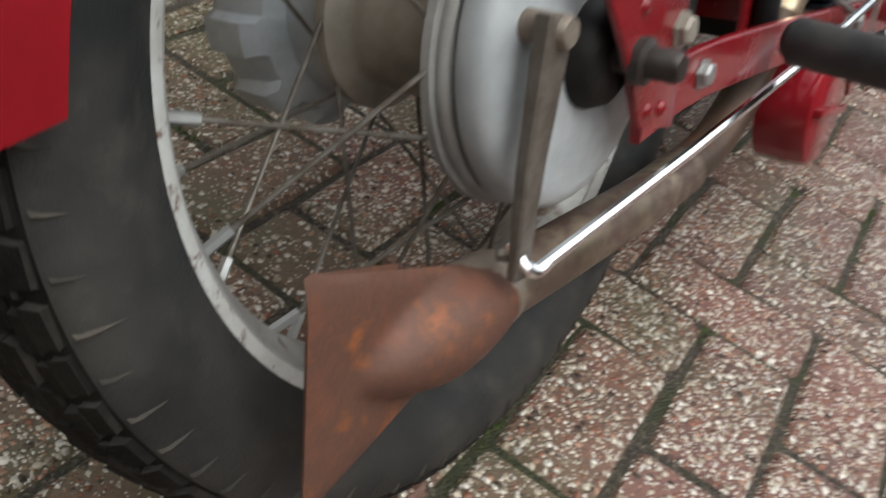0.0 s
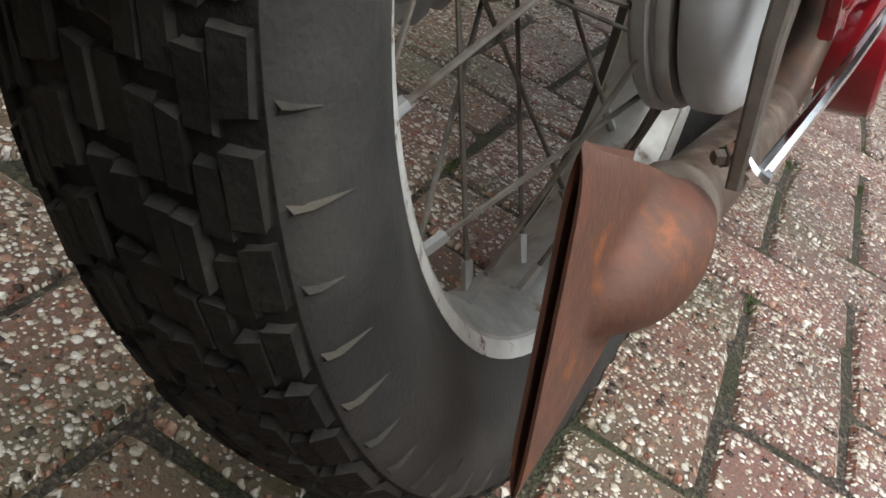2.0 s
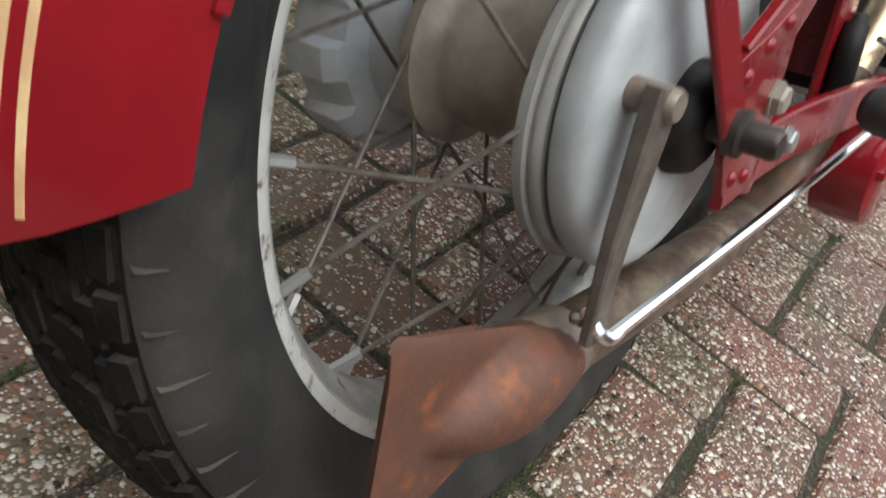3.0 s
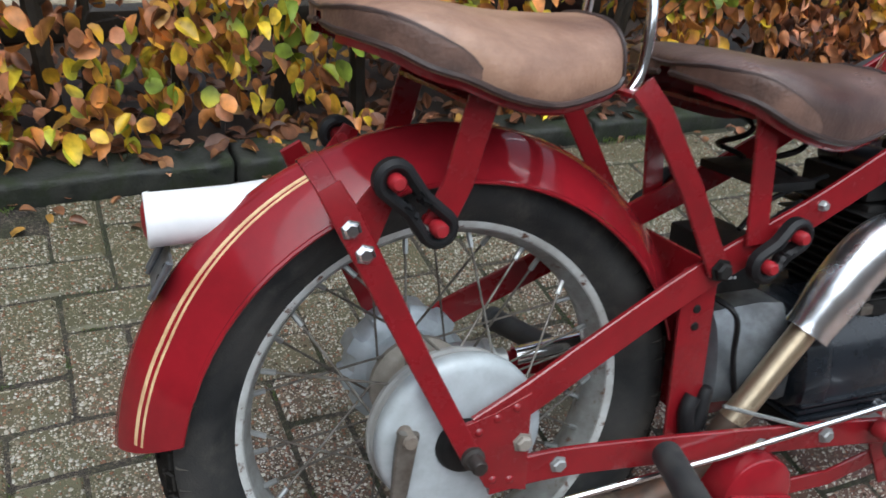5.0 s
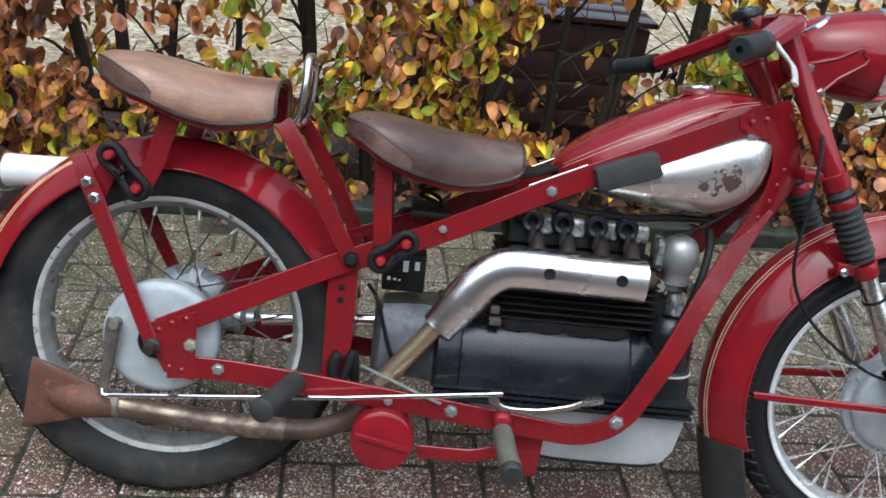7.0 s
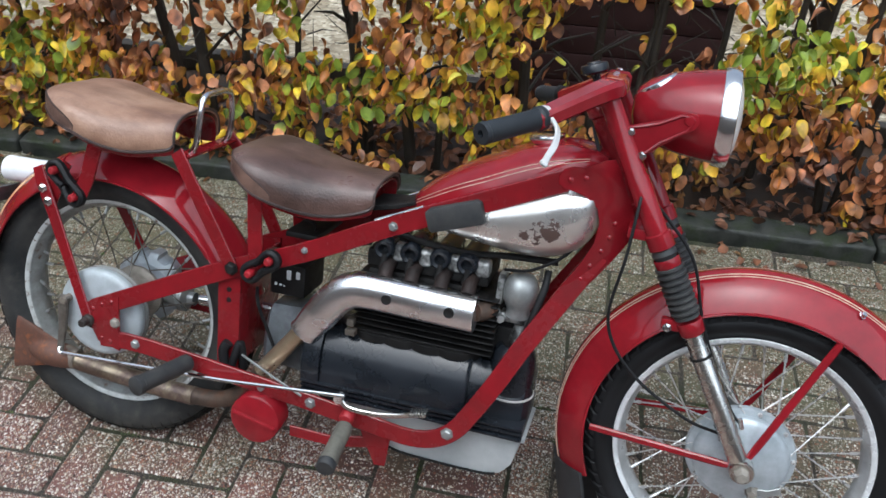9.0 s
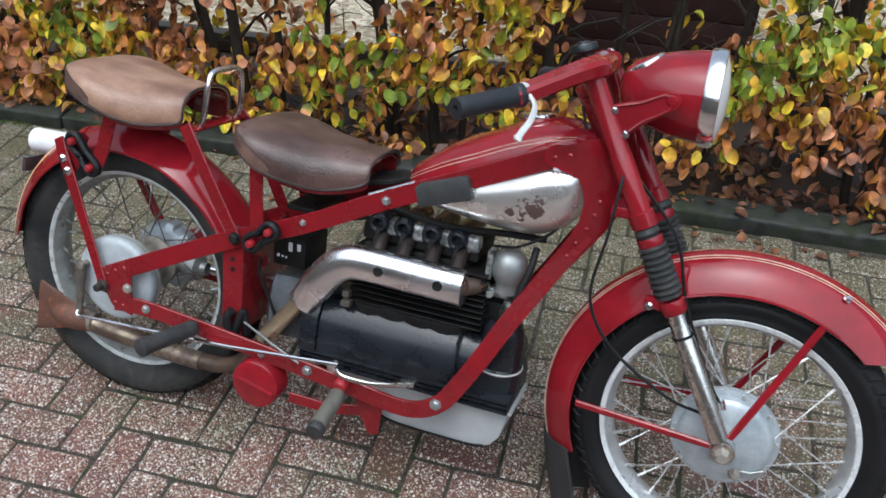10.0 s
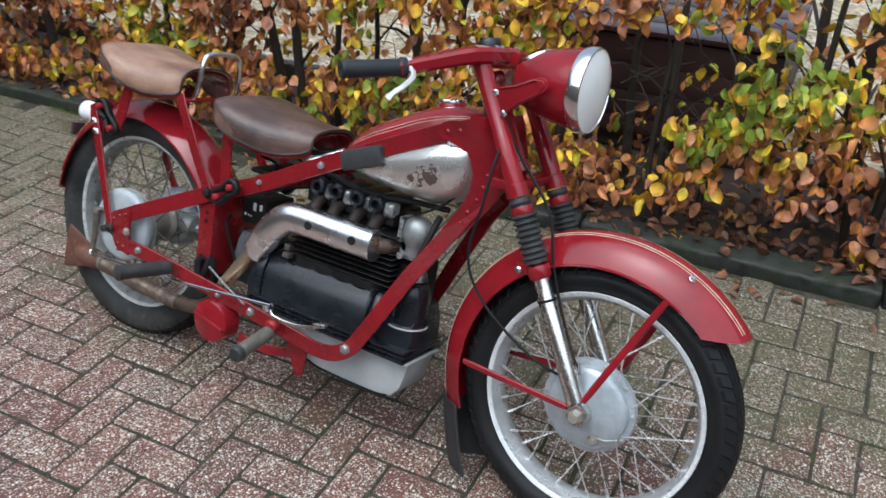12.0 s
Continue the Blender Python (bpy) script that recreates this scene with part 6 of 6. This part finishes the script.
# kerb of long concrete blocks, dark with algae
bm = nm()
bm.faces.new([bm.verts.new(kerb_xy(u, v) + V(0, 0, -0.02)) for u, v in ((-6, 0.0), (7, 0.0), (7, 0.12), (-6, 0.12))])
kerb = tagged(part("kerb", bm, SOIL), "low concrete kerb dark green with algae", "kerb", kind="structure")
for k in range(-6, 7):
    bm = nm()
    a = Matrix.Rotation(KA, 4, "Z")
    c = kerb_xy(k * 1.0 + 0.42, 0.055)
    box(bm, (c.x, c.y, 0.012), (0.992, 0.11, 0.085), 0.014, a, 3)
    bmesh.ops.subdivide_edges(bm, edges=[e for e in bm.edges if e.calc_length() > 0.3], cuts=24)
    for v in bm.verts:
        v.co += V(0, noise.noise(v.co * 17) * 0.006, noise.noise(v.co * 13 + V(5, 2, 1)) * 0.005)
    part("kerb_block", bm, KERB, kerb)
bm = nm()
c = kerb_xy(0.5, 0.88)
box(bm, (c.x, c.y, 0.02), (13, 0.06, 0.09), 0.008, Matrix.Rotation(KA, 4, "Z"))
tagged(part("edging_board", bm, BARK), "dark timber edging board behind the hedge", "edging", kind="structure")
c = kerb_xy(0.965, 0.85)
chest = thing("garden_chest", "low dark maroon wooden chest with a wet lid behind the hedge", "chest", at=(c.x, c.y, 0), turn=(0, 0, 5.6))
for k in range(4):
    for x, y, w, d in ((0, 0.011, 0.93, 0.022), (0, 1.289, 0.93, 0.022), (-0.454, 0.65, 0.022, 1.254), (0.454, 0.65, 0.022, 1.254)):
        bm = nm()
        box(bm, (x, y, 0.062 + 0.118 * k), (w, d, 0.115), 0.004)
        part("board", bm, BOARD, chest)
for k in range(9):
    bm = nm()
    box(bm, (0, 0.055 + 0.148 * k, 0.496), (0.97, 0.144, 0.022), 0.004)
    part("lid_plank", bm, LID, chest, "wet glossy maroon plank")


# ---- the beech hedge ----
rng = random.Random(7)
hedge = thing("beech_hedge", "autumn beech hedge with copper, orange and yellow leaves on dark stems", "hedge")


def stem(u, v, height, r, lean, name="stem", label="dark wet hedge stem"):
    p = kerb_xy(u, v)
    pts, size = [], []
    n = 9
    dx, dy = lean
    for i in range(n + 1):
        f = i / n
        pts.append(V(p.x + dx * f + 0.03 * math.sin(f * 5 + u * 9), p.y + dy * f + 0.02 * math.cos(f * 4 + u * 7), -0.03 + height * f))
        size.append(1.15 - 0.75 * f)
    bm = nm()
    tube(bm, pts, r, 8, size)
    # limbs
    for k in range(5):
        f = 0.25 + 0.14 * k
        q = pts[0].lerp(pts[-1], f)
        q = pts[int(f * n)]
        a = rng.uniform(0, 6.28)
        e = q + V(math.cos(a) * 0.22, math.sin(a) * 0.16, rng.uniform(0.08, 0.24))
        tube(bm, [q, q.lerp(e, 0.5) + V(0, 0, 0.02), e], r * 0.38, 6, [1, 0.7, 0.3])
    part(name, bm, BARK, hedge, label)


u = -5.9
while u < 6.4:
    stem(u, rng.uniform(0.26, 0.44), rng.uniform(1.25, 1.6), rng.uniform(0.012, 0.024), (rng.uniform(-0.16, 0.16), rng.uniform(-0.06, 0.10)))
    u += rng.uniform(0.22, 0.36)
for su, sr in ((-0.45, 0.022), (0.09, 0.024), (0.32, 0.02)):
    stem(su, 0.3, 1.5, sr, (0.02, 0.05))
stem(1.73, 0.6, 1.5, 0.040, (0.02, 0.03), label="thick black leaning hedge trunk")
for su, sv, sr in ((1.12, 0.24, 0.011), (1.30, 0.22, 0.013), (1.555, 0.62, 0.024), (1.88, 0.3, 0.018), (2.02, 0.36, 0.026)):
    stem(su, sv, 1.45, sr, (0.0, 0.04))
bm = nm()
for k in range(1500):
    p = kerb_xy(rng.uniform(-5.9, 6.4), rng.uniform(0.12, 0.62)) + V(0, 0, rng.uniform(0.1, 1.25))
    e = p + V(rng.uniform(-0.2, 0.2), rng.uniform(-0.16, 0.10), rng.uniform(-0.05, 0.2))
    tube(bm, [p, p.lerp(e, 0.5) + V(0, 0, rng.uniform(-0.02, 0.03)), e], 0.0026, 4, [1, 0.8, 0.4])
tagged(part("twig_tangle", bm, BARK, hedge, "thin dark twigs"), kind="stuff")


def leaf_shape(curl, fold, wide):
    """An ovate leaf of length 1, folded along its midrib and curled towards the tip."""
    side = [(0.0, 0.0), (0.12, 0.20), (0.38, 0.35), (0.66, 0.33), (0.88, 0.18), (1.0, 0.0)]
    vs, faces = [], []
    for x, w in side:
        z = -curl * x * x
        vs += [(x, w * wide, z + fold * w), (x, 0, z), (x, -w * wide, z + fold * w)]
    for i in range(5):
        a, b = 3 * i, 3 * i + 3
        if i == 0:
            faces += [(1, b + 1, b), (1, b + 2, b + 1)]
        elif i == 4:
            faces += [(a, a + 1, b + 1), (a + 1, a + 2, b + 1)]
        else:
            faces += [(a, a + 1, b + 1, b), (a + 1, a + 2, b + 2, b + 1)]
    used = sorted({k for f in faces for k in f})
    new_at = {k: i for i, k in enumerate(used)}
    return [vs[k] for k in used], [tuple(new_at[k] for k in f) for f in faces]


SHAPES = [leaf_shape(c, f, w) for c, f, w in ((0.15, 0.35, 1.0), (0.35, 0.7, 0.85), (-0.15, 0.2, 1.15), (0.55, 0.3, 0.9), (0.25, 1.0, 0.7))]
leaf_meshes = []
for vs, fs in SHAPES:
    me = bpy.data.meshes.new("leaf")
    me.from_pydata(vs, [], fs)
    me.materials.append(LEAF)
    for p in me.polygons:
        p.use_smooth = True
    leaf_meshes.append(me)


def leaf_pose(front, u0=-5.9, u1=6.4):
    """A hanging leaf somewhere in the hedge; front: close to its near face."""
    while True:
        u, z = rng.uniform(u0, u1), rng.uniform(0.03, 1.32)
        v = 0.06 + (abs(rng.gauss(0, 0.08)) if front else rng.uniform(0.0, 0.58))
        p = kerb_xy(u, v)
        dens = noise.noise(V(u * 2.6, v * 2.0, z * 3.2)) + 0.45 * noise.noise(V(u * 7, v * 3, z * 7)) + 0.40 * noise.noise(V(u * 15, v * 8, z * 15))
        need = -0.16 if z < 0.75 else -0.16 + 0.12 * (z - 0.75)
        if z < 0.14:
            need = 0.15
        if -0.75 < u < 0.70 and z > 0.46:
            need += 0.16 if u > 0.1 else 0.08
        if 0.70 < u < 1.50 and z > 0.26:
            need += (0.42 + (0.5 if z < 0.76 else -0.1) * min(1.0, max(0.0, z - 0.44) / 0.2)) * min(1.0, (u - 0.70) / 0.25, (z - 0.26) / 0.12, (1.50 - u) / 0.2)
        elif 1.48 < u < 1.95 and z > 0.40:
            need += 0.34
        elif u > 0.70:
            need += 0.10
        if dens > need:
            break
    s = rng.uniform(0.034, 0.062)
    yaw = rng.gauss(-90, 65)
    pitch = rng.uniform(5, 80)
    roll = rng.gauss(0, 60)
    return Matrix.Translation(p + V(0, 0, z)) @ Euler((radians(roll), radians(pitch), radians(yaw))).to_matrix().to_4x4() @ Matrix.Scale(s, 4)


verts, faces = [], []
for k in range(30000):
    m = leaf_pose(rng.random() < 0.50)
    vs, fs = SHAPES[k % 5]
    off = len(verts)
    verts += [tuple(m @ Vector(v)) for v in vs]
    faces += [tuple(i + off for i in f) for f in fs]
me = bpy.data.meshes.new("foliage")
me.from_pydata(verts, [], faces)
me.materials.append(LEAVES)
me.polygons.foreach_set("use_smooth", [True] * len(me.polygons))
ob = new("foliage", me)
ob.parent = hedge
tagged(ob, "copper, orange, yellow and green beech leaves", kind="stuff")
for k in range(300):
    ob = new("leaf", leaf_meshes[k % 5])
    ob.matrix_world = leaf_pose(True, -1.6, 3.2)
    ob.parent = hedge

# fallen leaves on the kerb and the bricks
fallen_meshes = [me.copy() for me in leaf_meshes]
for me in fallen_meshes:
    me.materials[0] = FALLEN
verts, faces = [], []
for k in range(4000):
    v = rng.uniform(0.03, 0.62)
    p = kerb_xy(rng.uniform(-5.9, 6.4), v)
    m = Matrix.Translation(p + V(0, 0, 0.06 if v < 0.12 else rng.uniform(-0.02, 0.05))) @ Euler((rng.gauss(0, 0.4), rng.gauss(0, 0.4), rng.uniform(0, 6.3))).to_matrix().to_4x4() @ Matrix.Scale(rng.uniform(0.035, 0.06), 4)
    vs, fs = SHAPES[k % 5]
    off = len(verts)
    verts += [tuple(m @ Vector(v)) for v in vs]
    faces += [tuple(i + off for i in f) for f in fs]
for k in range(60):
    p = kerb_xy(rng.uniform(-1.5, 3.6), -abs(rng.gauss(0, 0.05)))
    m = Matrix.Translation(p + V(0, 0, 0.008)) @ Euler((rng.gauss(0, 0.25), rng.gauss(0, 0.2), rng.uniform(0, 6.3))).to_matrix().to_4x4() @ Matrix.Scale(rng.uniform(0.016, 0.036), 4)
    vs, fs = SHAPES[k % 5]
    off = len(verts)
    verts += [tuple(m @ Vector(v)) for v in vs]
    faces += [tuple(i + off for i in f) for f in fs]
me = bpy.data.meshes.new("leaf_litter")
me.from_pydata(verts, [], faces)
me.materials.append(LITTER)
tagged(new("leaf_litter", me), "fallen brown leaves lying under the hedge", "leaves", kind="stuff")
for x, y in ((1.42, 1.20), (1.47, 1.21), (1.50, 1.19), (1.54, 1.20), (-0.52, 0.98), (-0.60, 1.0), (-0.44, 1.0), (0.05, 0.97), (0.13, 0.99), (0.2, 0.98), (1.90, 1.19), (0.62, 0.95), (-0.3, 0.95), (0.33, 1.0), (-0.1, 0.86), (1.62, 1.22), (1.70, 1.20), (1.58, 1.16), (1.76, 1.24), (1.30, 1.19), (1.36, 1.16), (1.48, 1.13)):
    ob = new("fallen_leaf", fallen_meshes[rng.randrange(5)])
    ob.matrix_world = Matrix.Translation((x, y, 0.007)) @ Euler((rng.gauss(0, 0.15), rng.gauss(0, 0.12), rng.uniform(0, 6.3))).to_matrix().to_4x4() @ Matrix.Scale(rng.uniform(0.026, 0.044), 4)
    tagged(ob, "fallen brown beech leaf lying on the bricks", "leaf", "fallen leaves by the kerb")

# ---- herringbone bricks, last ----
A, TH, X0, Y0 = 0.1047, radians(4.75), 0.1246, -0.1379
GAP = 0.0080


def brick_mesh(seed):
    """A worn brick: ten corners round its edge, none quite in line, and a chamfer."""
    r = random.Random(seed)
    hx, hy, h, c = A - GAP / 2, A / 2 - GAP / 2, 0.025, 0.0052
    edge = [(-1, -0.86), (-0.93, -1), (0.1, -1), (0.93, -1), (1, -0.86), (1, 0.86), (0.93, 1), (-0.1, 1), (-0.93, 1), (-1, 0.86)]
    wobble = [(r.uniform(-0.0022, 0.0022), r.uniform(-0.0022, 0.0022), r.uniform(-0.0016, 0.0010)) for e in edge]
    n = len(edge)
    vs = []
    for z, ins in ((-h, 0), (-c, 0), (0, c)):
        for (sx, sy), (jx, jy, jz) in zip(edge, wobble):
            vs.append((sx * (hx - ins) + jx, sy * (hy - ins) + jy, z + (jz if z == 0 else 0)))
    fs = [tuple(range(2 * n, 3 * n))]
    for a in (0, n):
        for k in range(n):
            fs.append((a + k, a + (k + 1) % n, a + n + (k + 1) % n, a + n + k))
    return vs, fs


BRICKS = [brick_mesh(i) for i in range(8)]
brick_data = []
for vs, fs in BRICKS:
    me = bpy.data.meshes.new("brick")
    me.from_pydata(vs, [], fs)
    me.materials.append(BRICK)
    brick_data.append(me)
ct, st = math.cos(TH), math.sin(TH)
places = []
for k in range(-80, 80):
    for m in range(-42, 42):
        x, y = X0 + (k + 4 * m) * A, Y0 - k * A
        for cx, cy, turned in ((x + A, y - A / 2, 0), (x + 3.5 * A, y - A, 1)):
            wx, wy = cx * ct - cy * st, cx * st + cy * ct
            if -5.9 < wx < 6.9 and wy > -5.95 and wy < 1.12 + wx * math.tan(KA):
                d = abs(wy + 0.15) * 1.4 + max(0, -0.45 - wx, wx - 1.25)
                places.append((d, wx, wy, turned))
places.sort()
verts, faces = [], []
rb = random.Random(3)
for i, (d, wx, wy, turned) in enumerate(places):
    m = Matrix.Translation((wx, wy, rb.uniform(-0.002, 0.001))) @ Euler((rb.gauss(0, 0.006), rb.gauss(0, 0.006), TH + (math.pi / 2 if turned else 0) + rb.gauss(0, 0.008) + math.pi * rb.randrange(2))).to_matrix().to_4x4()
    if i < 300:
        ob = new("brick", brick_data[i % 8])
        ob.matrix_world = m
        ob.parent = pavement
    else:
        vs, fs = BRICKS[i % 8]
        off = len(verts)
        verts += [tuple(m @ Vector(v)) for v in vs]
        faces += [tuple(j + off for j in f) for f in fs]
me = bpy.data.meshes.new("far_bricks")
me.from_pydata(verts, [], faces)
me.materials.append(BRICK)
ob = new("far_bricks", me)
ob.parent = pavement
tagged(ob, "reddish exposed-aggregate bricks", kind="stuff")

# tufts of moss in the joints
rm = random.Random(11)
verts, faces = [], []
for d, wx, wy, turned in places[:520]:
    if rm.random() < 0.5:
        continue
    a = TH + (math.pi / 2 if turned else 0)
    along, across = rm.uniform(-1, 1) * A, A / 2 * rm.choice((-1, 1))
    cx, cy = wx + along * math.cos(a) - across * math.sin(a), wy + along * math.sin(a) + across * math.cos(a)
    for k in range(rm.randrange(10, 42)):
        g = rm.gauss(0, 0.012)
        x, y = cx + g * math.cos(a) + rm.gauss(0, 0.0022) * math.sin(a), cy + g * math.sin(a) + rm.gauss(0, 0.0022) * math.cos(a)
        h, w, t = rm.uniform(0.004, 0.0095), rm.uniform(0.0012, 0.0022), rm.uniform(0, 6.28)
        off = len(verts)
        verts += [(x - w * math.cos(t), y - w * math.sin(t), -0.007), (x + w * math.cos(t), y + w * math.sin(t), -0.007), (x + rm.gauss(0, 0.003), y + rm.gauss(0, 0.003), -0.007 + h)]
        faces.append((off, off + 1, off + 2))
me = bpy.data.meshes.new("moss")
me.from_pydata(verts, [], faces)
me.materials.append(MOSS)
tagged(new("moss", me), "small tufts of green moss in the brick joints", "moss", kind="stuff")

# grass and moss at the foot of the kerb
verts, faces = [], []
for k in range(5200):
    u = rm.uniform(-2.4, 3.6)
    if noise.noise(V(u * 3.1, 4.2, 0.7)) < 0.12:
        continue
    tall = noise.noise(V(u * 5.0, 1.2, 3.7)) > 0.25
    p = kerb_xy(u, -abs(rm.gauss(0, 0.012)))
    h, w, t = rm.uniform(0.02, 0.055) if tall else rm.uniform(0.005, 0.016), 0.0014, rm.uniform(0, 6.28)
    lean = V(rm.gauss(0, 0.4), rm.gauss(-0.3, 0.3), 0) * h
    a, b = V(math.cos(t) * w, math.sin(t) * w, 0), V(0, 0, h)
    off = len(verts)
    verts += [tuple(p - a), tuple(p + a), tuple(p + b * 0.6 + lean * 0.4 + a * 0.7), tuple(p + b * 0.6 + lean * 0.4 - a * 0.7), tuple(p + b + lean)]
    faces += [(off, off + 1, off + 2, off + 3), (off + 3, off + 2, off + 4)]
me = bpy.data.meshes.new("grass")
me.from_pydata(verts, [], faces)
me.materials.append(GRASS)
tagged(new("grass", me), "short green grass and moss along the kerb", "grass", kind="stuff")

# unseen walls close the place; the south one darkens low side reflections
bm = nm()
box(bm, (0.8, -6.2, 2.1), (22, 0.3, 4.3), 0.01)
tagged(part("unseen_wall_south", bm, WALL), "plain grey wall added out of view to darken side reflections", "wall", kind="structure")
# added out of view: a tall dark wall that blocks sky from the rear
bm = nm()
box(bm, (-6.3, -2.6, 2.7), (0.3, 7.0, 5.5), 0.01)
tagged(part("unseen_wall_west", bm, WALL_BROWN), "plain brown wall added out of view to block light from behind", "wall", kind="structure")
